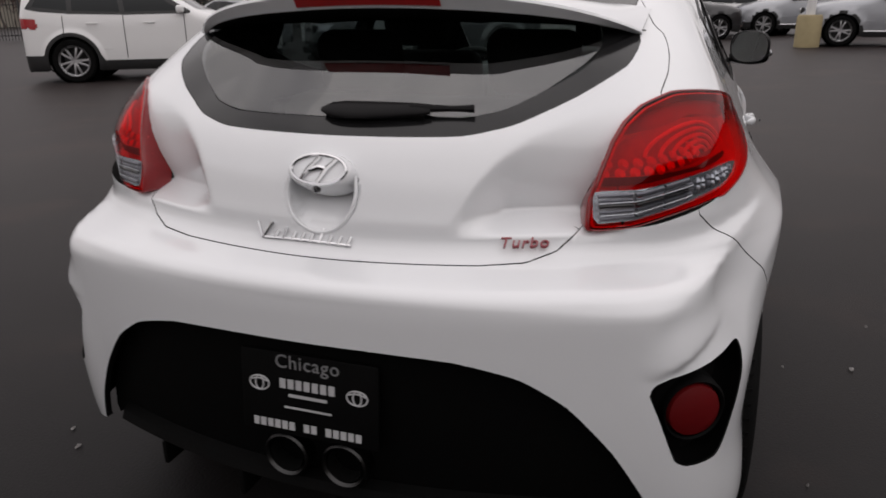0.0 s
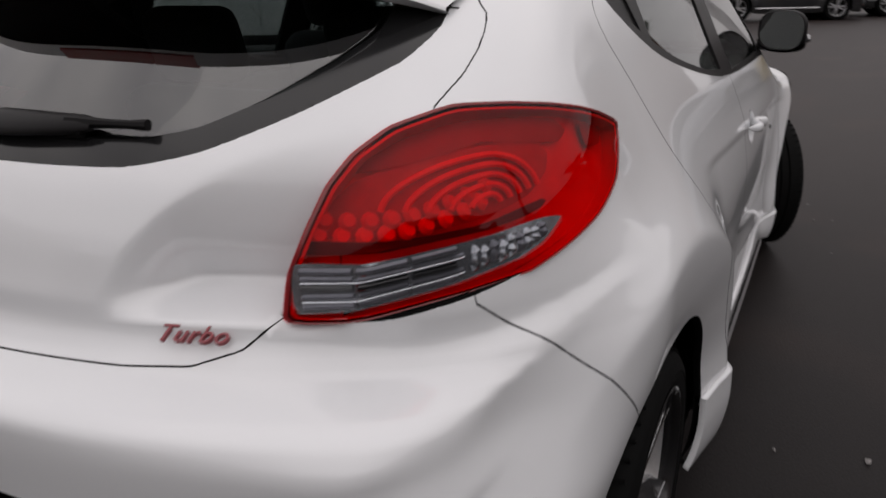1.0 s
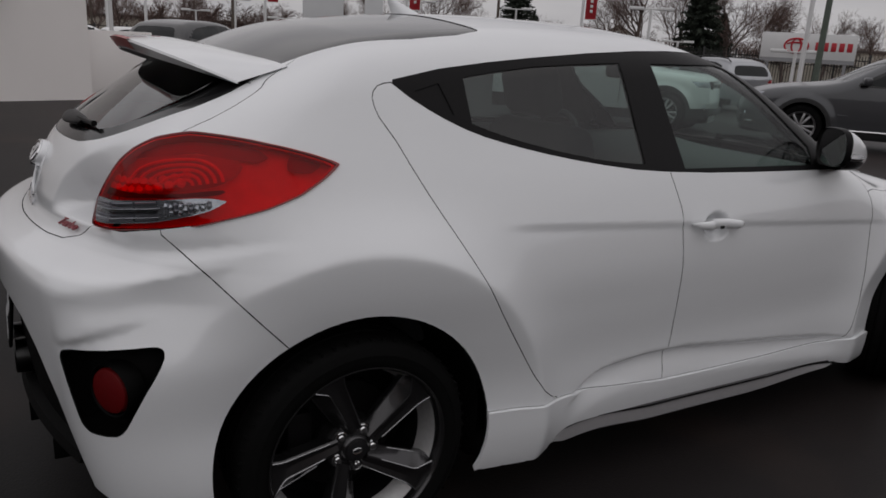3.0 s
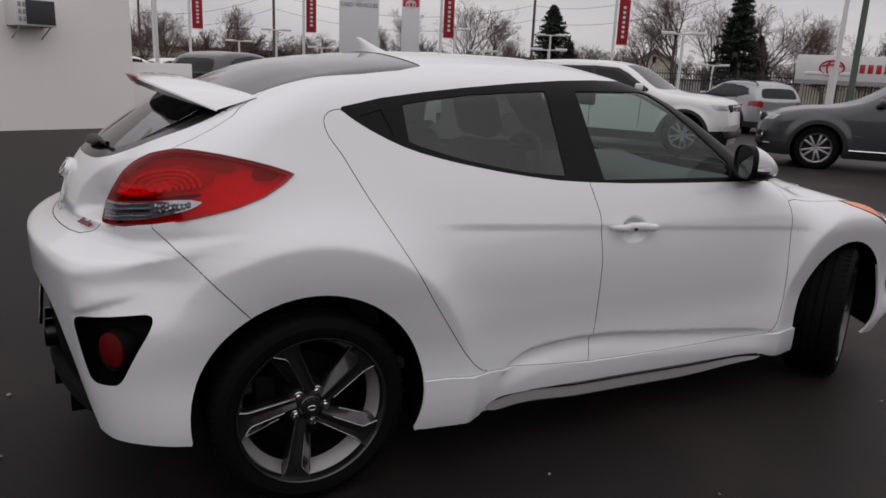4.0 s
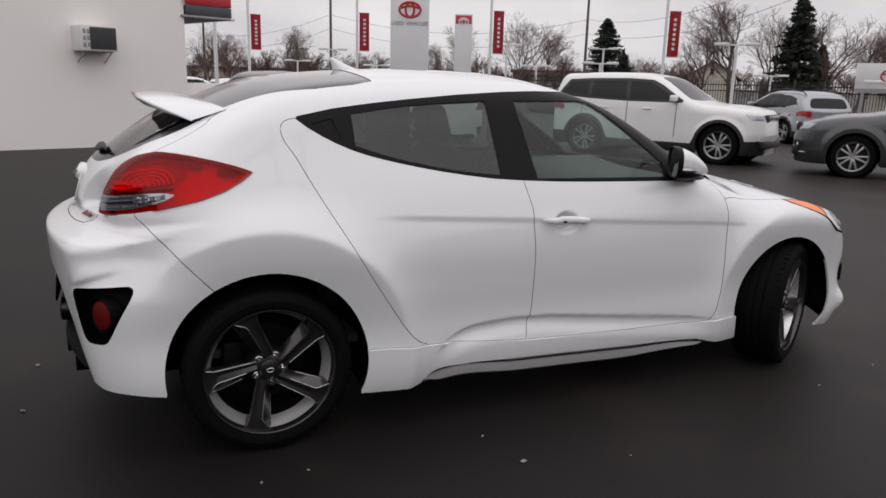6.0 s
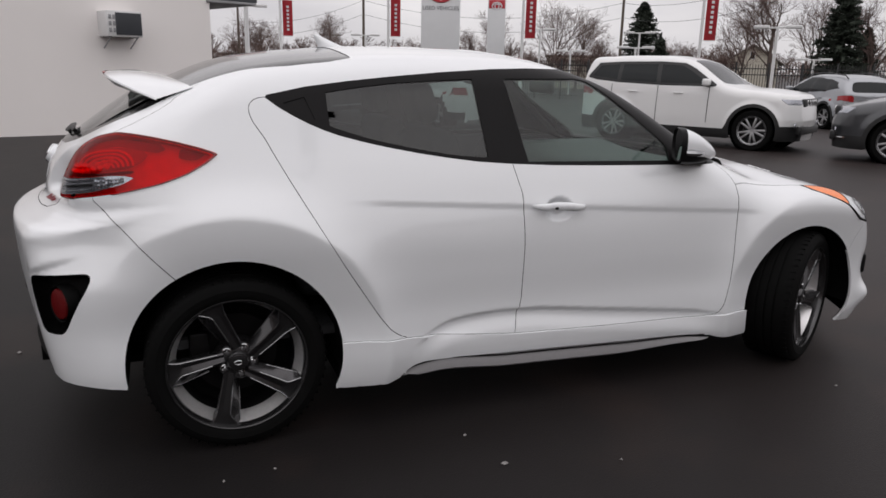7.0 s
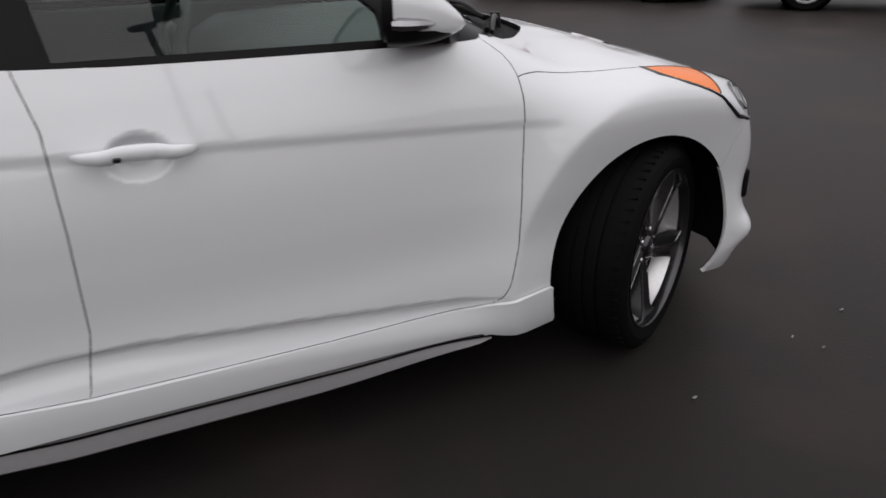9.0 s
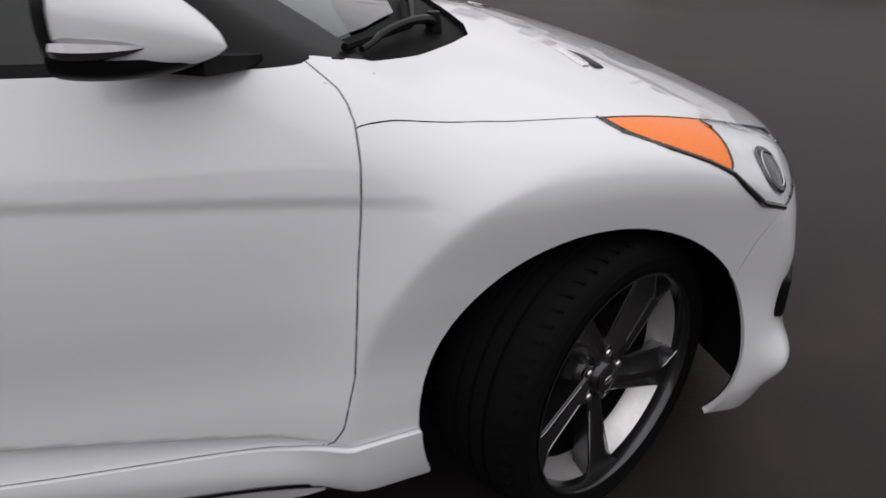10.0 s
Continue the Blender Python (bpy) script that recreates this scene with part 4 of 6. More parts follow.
# number plate holder, exhaust, diffuser fins
plate_m = Matrix(((0, 0, -1, -.738), (-1, 0, 0, 0), (0, 1, 0, .552), (0, 0, 0, 1))) @ pose(0, 0, 0, -6, 0, 0)
holder = part("plate_holder", box((0, 0, 0), (.305, .178, .010), .006, m=plate_m), PLASTIC, car, "black dealer plate with pale print")
letters("place_lettering", "Chicago", .040, GREY_PRINT, holder, plate_m @ pose(0, .069, .006), .0008, 0, 1.1)
PRINT = material("pale_print", (.42, .42, .43), rough=.5, noise_scale=200, noise_amount=.1)
for x in (-.108, .108):
    for q in ((.022, .015), (.009, .0145)):
        part("emblem_oval", tube([plate_m @ Vector((x + q[0] * math.cos(a), .018 + q[1] * math.sin(a), .006)) for a in np.linspace(0, 2 * math.pi, 28, endpoint=False)], .0018, 5, closed=True), PRINT, holder)
    part("emblem_bar", tube([plate_m @ Vector((x + u, .023 + .004 * (1 - (u / .018) ** 2), .006)) for u in (-.018, -.009, 0, .009, .018)], .0016, 5), PRINT, holder)
for x, y, w, h in [(-.055 + .018 * i, .024, .013, .020) for i in range(7)] + [(0, .000, .085, .006), (0, -.026, .105, .004)] + [(-.118 + .0163 * i, -.066, .012, .017) for i in range(15) if i not in (6, 9)]:
    part("print_bar", box((x, y, .0058), (w, h, .0016), m=plate_m), PRINT, holder)
for y in (.066, -.066):
    q = pose(-.735, y, .405, 0, 0, 0)
    pipe = part("exhaust_tip", lathe([(.040, .10), (.041, .0), (.046, -.006), (.050, -.002), (.051, .02), (.048, .10)], 40, "x", m=q), STEEL, car, "round brushed steel exhaust tip")
    part("pipe_inside", lathe([(.038, .0), (.036, .06), (.001, .07)], 32, "x", m=q), DARK, pipe)
bm = bmesh.new()
add_grid(bm, [[(-.70 + .10 * (abs(y) / .6) ** 2 + dx, y, z) for y in np.linspace(-.60, .60, 25)] for dx, z in ((.02, .36), (-.02, .345), (-.03, .325), (.02, .315), (.3, .30))])
part("diffuser_lip", bm, PLASTIC, diffuser)
for y in (-.44, -.2, .2, .44):
    part("diffuser_fin", box((-.66 + .1 * (y / .6) ** 2, y, .29), (.14, .012, .06), .003), PLASTIC, diffuser)

# door handles
for s in (1, -1):
    rows = []
    for t in np.linspace(0, 1, 15):
        x = 1.136 + .236 * t
        z = .829 - .010 * t
        p = onto(np.array([[x, -.84, z]]), 1)[0]
        e = math.sin(math.pi * t) ** .45
        lift, half, thick = .006 + .030 * e, .004 + .0135 * e, .003 + .010 * e
        rows.append([(x, s * (p[1] - lift + thick * math.sin(a)), z + half * math.cos(a)) for a in np.linspace(0, 2 * math.pi, 14, endpoint=False)])
    bm = bmesh.new()
    vs = add_grid(bm, rows, closed=True)
    bm.faces.new(vs[0])
    bm.faces.new(vs[-1])
    handle = part("door_handle", bm, PAINT, doors[s], smooth=70)
    if s == 1:
        part("keyless_button", box((1.216, -.889, .826), (.016, .006, .010), .002), BLACK_GLOSS, handle, "small black button")

# wing mirrors
for s in (1, -1):
    mirror = new("wing_mirror")
    mirror.parent = car
    mirror["label"] = "white wing mirror with black base and chrome indicator"
    swing = pose(1.87, -.84 * s, 0) @ pose(0, 0, 0, 0, 0, -25 * s) @ pose(-1.87, .84 * s, 0)
    mirror.matrix_local = swing
    bm = bmesh.new()
    rows = []
    for t in np.linspace(0, 1, 16):
        x = 1.812 + .165 * t
        e = (1 - t**1.7) ** .72
        cy, cz = -.880 + .055 * t**1.5, 1.060 - .042 * t**1.3
        hw, hh = .084 * e + .002, .066 * e + .002
        rows.append([(x, s * (cy + hw * np.sign(math.cos(a)) * abs(math.cos(a)) ** .7), cz + hh * np.sign(math.sin(a)) * abs(math.sin(a)) ** .75) for a in np.linspace(0, 2 * math.pi, 32, endpoint=False)])
    top = [[p for p in r] for r in rows]
    vs = add_grid(bm, top, closed=True)
    bm.faces.new(vs[-1])
    part("mirror_cap", bm, PAINT, mirror, smooth=80)
    bm = bmesh.new()
    r0 = rows[0]
    c = Vector((1.812, s * -.880, 1.060))
    rim2 = [[Vector((x, *(c.yz.lerp(Vector(p[1:]), k)))) for p in r0] for x, k in ((1.822, 1.010), (1.805, 1.012), (1.799, .98), (1.803, .95), (1.812, .93))]
    add_grid(bm, rim2, closed=True)
    part("mirror_frame", bm, BLACK_TRIM, mirror, "black frame", smooth=60)
    bm = bmesh.new()
    bm.faces.new([bm.verts.new((1.806, *(c.yz.lerp(Vector(p[1:]), .94)))) for p in r0])
    part("mirror_glass", bm, MIRROR, mirror, "silvered mirror glass")
    bm = bmesh.new()
    rows = []
    for t in np.linspace(0, 1, 12):
        x = 1.807 + .162 * t
        e = (1 - t**1.7) ** .72
        cy, cz = -.880 + .055 * t**1.5, 1.060 - .042 * t**1.3
        rows.append([(x, s * (cy + (.086 * e + .003) * math.cos(a) * 1.0), cz - .034 * e - (.040 * e + .003) * max(0, math.sin(a)) ** .6) for a in np.linspace(0, math.pi, 16)])
    add_grid(bm, rows)
    part("mirror_underside", bm, BLACK_TRIM, mirror, "black lower shell", smooth=60)
    foot = [[(x0 + (x1 - x0) * t, s * y, z0 + (z1 - z0) * t) for t in (0, .33, .66, 1)] for x0, x1, y, z0, z1 in ((1.84, 1.94, -.86, .990, .975), (1.85, 1.99, -.80, .990, .968), (1.86, 2.02, -.755, .995, .972))]
    bm = bmesh.new()
    low = add_grid(bm, foot)
    high = add_grid(bm, [[(x, y, z + h) for x, y, z in r] for r, h in zip(foot, (.030, .022, .010))])
    for a, b in ((low[0], high[0]), (low[-1], high[-1])):
        for i in range(3):
            bm.faces.new((a[i], a[i + 1], b[i + 1], b[i]))
    for i in range(2):
        bm.faces.new((low[i][0], low[i + 1][0], high[i + 1][0], high[i][0]))
        bm.faces.new((low[i][-1], low[i + 1][-1], high[i + 1][-1], high[i][-1]))
    part("mirror_foot", bm, BLACK_TRIM, mirror).matrix_local = swing.inverted()
    part("indicator", tube([(1.818 + .09 * t, s * (-.962 + .050 * t**2), 1.034 - .004 * t) for t in np.linspace(0, 1, 8)], [.012, .015, .015, .014, .013, .011, .008, .003], 8), SMOKED, mirror, "chrome side indicator")

# hood slots, front wipers, front lip
def on_hood(x, y, up):
    q = slide(np.array([[x, -abs(y), .9]]), np.array((0, 0, 1.0)))
    return (x, y, q[0, 2] + up)


for s in (1, -1):
    bm = bmesh.new()
    add_grid(bm, [[on_hood(2.692 + .016 * t * t + dx * (1 - abs(2 * t - 1) ** 4), s * (-.345 - .125 * t), up) for t in np.linspace(0, 1, 12)] for dx, up in ((0, .001), (.006, .0035), (.036, .0035), (.042, .001))])
    part("hood_vent", bm, BLACK_TRIM, hood, "slim dark hood vent")
    bm = bmesh.new()
    add_grid(bm, [[on_hood(2.66 + .016 * t * t + dx * (1 - abs(2 * t - 1) ** 4), s * (-.335 - .14 * t), up) for t in np.linspace(0, 1, 12)] for dx, up in ((0, .0005), (.016, .002), (.034, .0045), (.037, .002))])
    part("vent_brow", bm, PAINT, hood, smooth=60)
for x0, y0, x1, y1 in ((2.39, -.30, 2.19, -.62), (2.41, .12, 2.34, -.32)):
    def on_cowl(t, up):
        x, y = x0 + (x1 - x0) * t, y0 + (y1 - y0) * t
        return on_hood(x, y, up)
    arm = part("front_wiper", tube([on_cowl(t, .004 + .022 * math.sin(math.pi * min(1, t * 1.1)) ** .6) for t in np.linspace(0, 1, 10)], [.013, .011, .010, .009, .008, .008, .007, .007, .006, .006], 8), BLACK_TRIM, car, "black windscreen wiper")
    part("wiper_blade", tube([Vector(on_cowl(t, .014)) + Vector((-.018, -.006, 0)) for t in np.linspace(.25, 1.08, 9)], .0075, 6), RUBBER, arm)
    part("wiper_cap", lathe([(.001, .03), (.014, .028), (.018, .01), (.02, -.03)], 16, "z", m=pose(*on_cowl(0, 0))), BLACK_TRIM, arm)
for s in (1, -1):
    part("fog_lamp_surround", box((0, 0, 0), (.05, .10, .10), .014, 3, m=pose(3.035, s * -.765, .445, 0, 0, -38 * s)), BLACK_TRIM, front_bumper, "black fog lamp surround")


# wheels
def spoke_lines(t):
    """Across a spoke at t from hub to rim: its trailing edge, ridge and leading edge, and how far out its ridge stands."""
    sweep = -.013 * (1 - t)
    kink = max(0.0, (t - .80) / .20)
    return sweep - .027 - .019 * t - .010 * kink, sweep + .005 + .038 * kink, sweep + .027 + .022 * t, -.070 - .024 * t


def spoke_mesh(a0):
    """A broad blade in two facets: a dished face, a ridge that kinks at the rim, and a deep bevel."""
    bm = bmesh.new()
    rows = []
    for t in (0, .15, .3, .45, .6, .72, .80, .85, .90, .95, 1):
        r = .045 + .190 * t
        lo, mid, hi, y = spoke_lines(t)
        prof = [(lo, y + .046), (lo - .001, y + .008), (lo + .004, y + .003), (lo + .45 * (mid - lo), y + .006), (mid - .003, y), (mid + .002, y + .001), (hi - .003, y + .024), (hi, y + .030), (hi, y + .046)]
        rows.append([(r * math.cos(a0) - u * math.sin(a0), v, r * math.sin(a0) + u * math.cos(a0)) for u, v in prof])
    vs = add_grid(bm, rows)
    for e in (vs[0], vs[-1]):
        bm.faces.new(e)
    bmesh.ops.recalc_face_normals(bm, faces=bm.faces[:])
    return bm


def wheel(at, turn, spin):
    w = new("wheel")
    w.parent = car
    w["label"] = "five-spoke gunmetal alloy wheel with low tyre"
    w.matrix_local = pose(*at, 0, 0, turn)
    tyre = part("tyre", lathe([(.236, -.10), (.245, -.108), (.262, -.1125), (.275, -.1135), (.2765, -.115), (.279, -.1135), (.292, -.111), (.304, -.103), (.3115, -.090), (.3145, -.07), (.3145, -.042), (.308, -.040), (.308, -.034), (.3145, -.032), (.315, -.004),
                              (.308, -.002), (.308, .004), (.315, .006), (.3145, .034), (.308, .036), (.308, .042), (.3145, .044), (.3145, .07), (.310, .092), (.292, .111), (.262, .1125), (.236, .10)], 96), RUBBER, w, smooth=28)
    bm = bmesh.new()
    for i in range(60):
        m = pose(0, 0, 0, 0, 360 * i / 60, 0)
        add_box(bm, (.3095, -.088, 0), (.010, .026, .006), m=m @ pose(0, 0, 0, 14, 0, 0))
        add_box(bm, (.3095, .088, 0), (.010, .026, .006), m=m)
    tagged(part("tread", bm, RUBBER, tyre), kind="stuff")
    rim = part("rim", lathe([(.2415, -.106), (.2445, -.111), (.240, -.1115), (.2355, -.106), (.2335, -.094), (.2325, -.080), (.2335, -.050), (.2335, .09), (.236, .10)], 96), GUNMETAL, w, "gunmetal rim", smooth=50)
    # one barrel in two colours: silver for the sky's gleam, black for shade deeper in
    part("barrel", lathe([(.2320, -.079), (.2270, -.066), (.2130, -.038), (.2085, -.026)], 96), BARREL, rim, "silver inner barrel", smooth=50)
    part("barrel_back", lathe([(.2085, -.026), (.206, .02), (.205, .066)], 96), BLACK_TRIM, rim, "deeper inner barrel, painted black for its shade", smooth=50)
    for i in range(5):
        part("spoke", spoke_mesh(radians(spin + 72 * i)), GUNMETAL, rim, "dark gunmetal spoke", smooth=24)
        a0 = radians(spin + 72 * i)
        # brighter metal tubes along the edges stand for the sky's glint on the chamfers
        for side, t0, t1, fat in ((0, .12, .97, .0016), (1, .22, 1.0, .0018), (2, .30, .96, .0016)):
            pts = []
            for t in np.linspace(t0, t1, 14):
                u, y, r = spoke_lines(t)[side], spoke_lines(t)[3], .045 + .190 * t
                u, y = (u + .002, y + .0035) if side == 0 else (u, y) if side == 1 else (u - .002, y + .025)
                pts.append((r * math.cos(a0) - u * math.sin(a0), y, r * math.sin(a0) + u * math.cos(a0)))
            part("spoke_edge", tube(pts, fat, 6), SMOKED, rim, "thin bright line for the sky's glint on a spoke edge")
        a = radians(spin + 72 * i + 22)
        m = pose(.052 * math.cos(a), -.058, .052 * math.sin(a))
        part("lug_nut", lathe([(.0165, .02), (.0165, -.004), (.0145, -.005), (.0145, .002), (.0095, .002), (.0095, -.007), (.007, -.010), (.001, -.0105)], 18, m=m), CHROME, rim, "chrome lug nut")
    part("hub", lathe([(.086, .0), (.080, -.040), (.070, -.056), (.040, -.064), (.036, -.072), (.033, -.075), (.001, -.077)], 40), GUNMETAL, rim)
    part("centre_cap", lathe([(.0285, -.074), (.0285, -.0785), (.026, -.0795), (.001, -.0800)], 32), BLACK_GLOSS, rim)
    part("cap_emblem", tube([(.013 * math.cos(a), -.081, .0075 * math.sin(a)) for a in np.linspace(0, 2 * math.pi, 20, endpoint=False)], .0013, 5, closed=True), CHROME, rim)
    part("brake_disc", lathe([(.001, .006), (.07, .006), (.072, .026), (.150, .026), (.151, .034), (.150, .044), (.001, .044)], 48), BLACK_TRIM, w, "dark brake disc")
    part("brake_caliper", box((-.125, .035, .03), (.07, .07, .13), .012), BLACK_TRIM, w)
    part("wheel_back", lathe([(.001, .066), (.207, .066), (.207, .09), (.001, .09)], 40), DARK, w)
    return w


wheel((-.004, -.743, HUB), 0, 114)
wheel((-.004, .743, HUB), 180, 60)
wheel((WB + .002, -.757, HUB), 28, 127.5)
wheel((WB - .01, .735, HUB), 207, 20)

# wheel wells, floor pan
for x, r in ((-.004, ARCH + .006), (WB - .008, ARCH - .006)):
    for s in (1, -1):
        bm = bmesh.new()
        add_grid(bm, [[(x + (r + .012) * math.cos(a), s * y, HUB + .012 + (r + .012) * math.sin(a)) for a in np.linspace(radians(-12), radians(192), 40)] for y in (-.815, -.78, -.50, -.45)])
        part("wheel_well", bm, DARK, car)
        bm = bmesh.new()
        bm.faces.new([bm.verts.new((x + (r + .012) * math.cos(a), s * -.46, HUB + .012 + (r + .012) * math.sin(a))) for a in np.linspace(radians(-12), radians(192), 40)])
        part("wheel_well_wall", bm, DARK, car)
part("floor_pan", box((1.28, 0, .20), (1.82, 1.56, .06), .01), DARK, car)
part("underbody", box((1.30, 0, .26), (3.6, .86, .12), .02), DARK, car)
for s in (1, -1):
    part("sill_inner", box((1.29, s * -.80, .225), (1.84, .06, .07), .008), DARK, car)

# inside
part("cabin_floor", box((1.0, 0, .36), (2.5, 1.42, .04), .01), FABRIC, car)
part("cargo_shelf", box((-.12, 0, .90), (.50, 1.08, .03), .01), FABRIC, car)
part("door_card", box((1.28, .755, .68), (1.7, .05, .56), .02), FABRIC, car)
part("door_card", box((1.28, -.745, .66), (1.7, .05, .56), .02), FABRIC, car)
bm = bmesh.new()
add_grid(bm, [[(x, y, z + .03 * math.exp(-((y - .36) / .2) ** 2)) for y in np.linspace(-.70, .70, 21)] for x, z in ((1.60, .45), (1.58, .72), (1.62, .86), (1.72, .915), (1.95, .93), (2.2, .93))])
part("dashboard", bm, DASH, car, smooth=60)
sw = part("steering_wheel", tube([Vector((1.50, .36, .88)) + Vector((.07 * math.cos(a), 0, .175 * math.cos(a))) + Vector((0, .185 * math.sin(a), 0)) for a in np.linspace(0, 2 * math.pi, 40, endpoint=False)], .016, 8, closed=True), DASH, car, "dark leather steering wheel")
part("steering_hub", box((1.515, .36, .87), (.05, .15, .12), .03, 3), DASH, sw)
part("centre_console", box((1.35, 0, .56), (.9, .22, .36), .04, 3), DASH, car)
part("rear_view_mirror", box((1.60, 0, 1.265), (.03, .24, .065), .02, 3), DASH, car)


def seat(x, y, wide, back_h, name):
    st = new(name)
    st.parent = car
    st["label"] = "charcoal cloth seat"
    part("seat_base", box((x + .24, y, .52), (.52, wide, .17), .06, 3), FABRIC, st)
    part("seat_back", box((0, 0, back_h / 2), (.13, wide * .96, back_h), .055, 3, m=pose(x - .02, y, .58, 0, -16, 0)), FABRIC, st)
    n = 1 if wide < .7 else 2
    for i in range(n):
        part("headrest", box((0, 0, back_h + .11), (.09, .25, .17), .04, 3, m=pose(x - .02, y + (i - (n - 1) / 2) * .5, .58, 0, -16, 0)), FABRIC, st)
    return st


seat(1.02, -.36, .50, .54, "front_seat")
seat(1.02, .36, .50, .54, "front_seat")
seat(.28, 0, 1.10, .46, "rear_seat")

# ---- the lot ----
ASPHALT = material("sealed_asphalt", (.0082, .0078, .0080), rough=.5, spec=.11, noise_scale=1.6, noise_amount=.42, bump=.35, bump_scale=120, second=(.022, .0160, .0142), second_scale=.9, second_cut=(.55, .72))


def paler_lane(m):
    """Paler, browner asphalt past the car's nose and along the lane; darker behind it."""
    t = m.node_tree
    b = t.nodes["Principled BSDF"]
    old = b.inputs["Base Color"].links[0].from_socket
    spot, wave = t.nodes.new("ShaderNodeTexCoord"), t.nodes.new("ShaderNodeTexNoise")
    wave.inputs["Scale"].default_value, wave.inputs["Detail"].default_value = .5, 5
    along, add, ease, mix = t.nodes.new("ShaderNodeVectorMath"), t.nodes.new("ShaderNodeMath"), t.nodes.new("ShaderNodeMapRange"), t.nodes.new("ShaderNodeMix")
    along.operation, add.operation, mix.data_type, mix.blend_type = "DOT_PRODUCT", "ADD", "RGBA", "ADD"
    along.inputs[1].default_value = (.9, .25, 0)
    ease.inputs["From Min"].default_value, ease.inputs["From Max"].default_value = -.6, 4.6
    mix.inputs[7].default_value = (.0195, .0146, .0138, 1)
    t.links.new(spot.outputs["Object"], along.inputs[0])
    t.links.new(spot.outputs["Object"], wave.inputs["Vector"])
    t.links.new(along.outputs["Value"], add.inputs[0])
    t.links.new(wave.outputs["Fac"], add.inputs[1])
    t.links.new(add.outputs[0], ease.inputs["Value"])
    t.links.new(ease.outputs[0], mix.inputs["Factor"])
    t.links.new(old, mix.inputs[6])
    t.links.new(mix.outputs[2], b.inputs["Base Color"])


paler_lane(ASPHALT)
WALL_PAINT = material("white_wall_paint", (.84, .805, .785), rough=.7, noise_scale=.8, noise_amount=.04, bump=.1, bump_scale=30)
WHITE_METAL = material("white_metal", (.66, .66, .66), rough=.4, noise_scale=3, noise_amount=.06)
GREY_METAL = material("grey_metal", (.30, .30, .31), rough=.45, metal=.4, noise_scale=6, noise_amount=.12)
BLACK_IRON = material("black_iron", (.012, .012, .013), rough=.5, noise_scale=8, noise_amount=.3)
SIGN_RED = material("sign_red", (.42, .018, .03), rough=.45, noise_scale=4, noise_amount=.08)
SIGN_DARK = material("sign_dark_grey", (.06, .065, .075), rough=.5, noise_scale=4, noise_amount=.1)
SIGN_PALE = material("sign_pale", (.60, .61, .62), rough=.35, noise_scale=2, noise_amount=.05)
CONCRETE = material("yellowed_concrete", (.33, .27, .15), rough=.8, noise_scale=6, noise_amount=.2, bump=.3, bump_scale=60)
BARK = material("grey_brown_bark", (.10, .072, .062), rough=.9, noise_scale=5, noise_amount=.35)
TWIG = material("brown_twigs", (.125, .082, .070), rough=.9, noise_scale=2, noise_amount=.35)
NEEDLE = material("dark_conifer_needles", (.022, .030, .020), rough=.9, noise_scale=2, noise_amount=.4)
ROOF_TILE = material("brown_roof", (.10, .085, .075), rough=.9, noise_scale=3, noise_amount=.2)
SIDING = material("cream_siding", (.56, .52, .44), rough=.8, noise_scale=3, noise_amount=.1)
WOOD_POLE = material("weathered_pole", (.10, .08, .065), rough=.9, noise_scale=4, noise_amount=.3)


def ground_z(x, y):
    return -.012 * max(0.0, .66 * x + .75 * y - 4)


bm = bmesh.new()
gx = [-900, -300, -100, -40] + [-20 + 2 * i for i in range(51)] + [110, 150, 300, 900]
vs = [[bm.verts.new((x, y, ground_z(min(x, 60), min(y, 60)))) for y in gx] for x in gx]
for a, b in zip(vs, vs[1:]):
    for i in range(len(gx) - 1):
        bm.faces.new((a[i], b[i], b[i + 1], a[i + 1]))
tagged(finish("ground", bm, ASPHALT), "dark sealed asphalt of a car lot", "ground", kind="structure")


def afar(az, dist):
    """A place on the ground by its bearing and distance from the spot where the whole car is seen."""
    x, y = -.32 + dist * math.cos(radians(az)), -3.43 + dist * math.sin(radians(az))
    return x, y, ground_z(min(x, 60), min(y, 60))


def rise(dist, el):
    return 1.37 + dist * math.tan(radians(el))


CLADDING_DARK = material("dark_coil_metal", (.03, .032, .036), rough=.5, metal=.3, noise_scale=20, noise_amount=.2)
# the white building at the edge of the lot
CORNER, WALL_TURN = Vector((.90, 13.33, -.06)), 23.3
wall = tagged(finish("wall_north", box((-7.0, .15, 2.45), (14, .3, 5.1)), WALL_PAINT), "off-white painted masonry wall of a low building", "wall", kind="structure")
wall.matrix_world = pose(*CORNER, 0, 0, WALL_TURN)
wall = tagged(finish("wall_east", box((-.15, 5.3, 2.45), (.3, 10, 5.1)), WALL_PAINT), "off-white side wall of the low building", "wall", kind="structure")
wall.matrix_world = pose(*CORNER, 0, 0, WALL_TURN)
low = tagged(finish("wall_low", box((.72, .25, .62), (1.42, .2, 1.3), .01), WALL_PAINT), "low off-white wall beside the building", "wall", kind="structure")
low.matrix_world = pose(*CORNER, 0, 0, WALL_TURN)
canopy = thing("canopy", CORNER, "white canopy fascia with red and grey stripes on the building", "canopy", turn=WALL_TURN)
part("fascia", box((.50, 1.6, 3.4), (1.10, 3.2, 1.10), .01), WALL_PAINT, canopy)
part("red_stripe", box((.56, 1.55, 2.97), (1.06, 3.2, .20), .004), SIGN_RED, canopy)
part("grey_stripe", box((.56, 1.55, 2.76), (1.06, 3.2, .20), .004), SIGN_DARK, canopy)
part("soffit", box((.50, 1.6, 2.63), (1.14, 3.3, .05), .004), GREY_METAL, canopy)
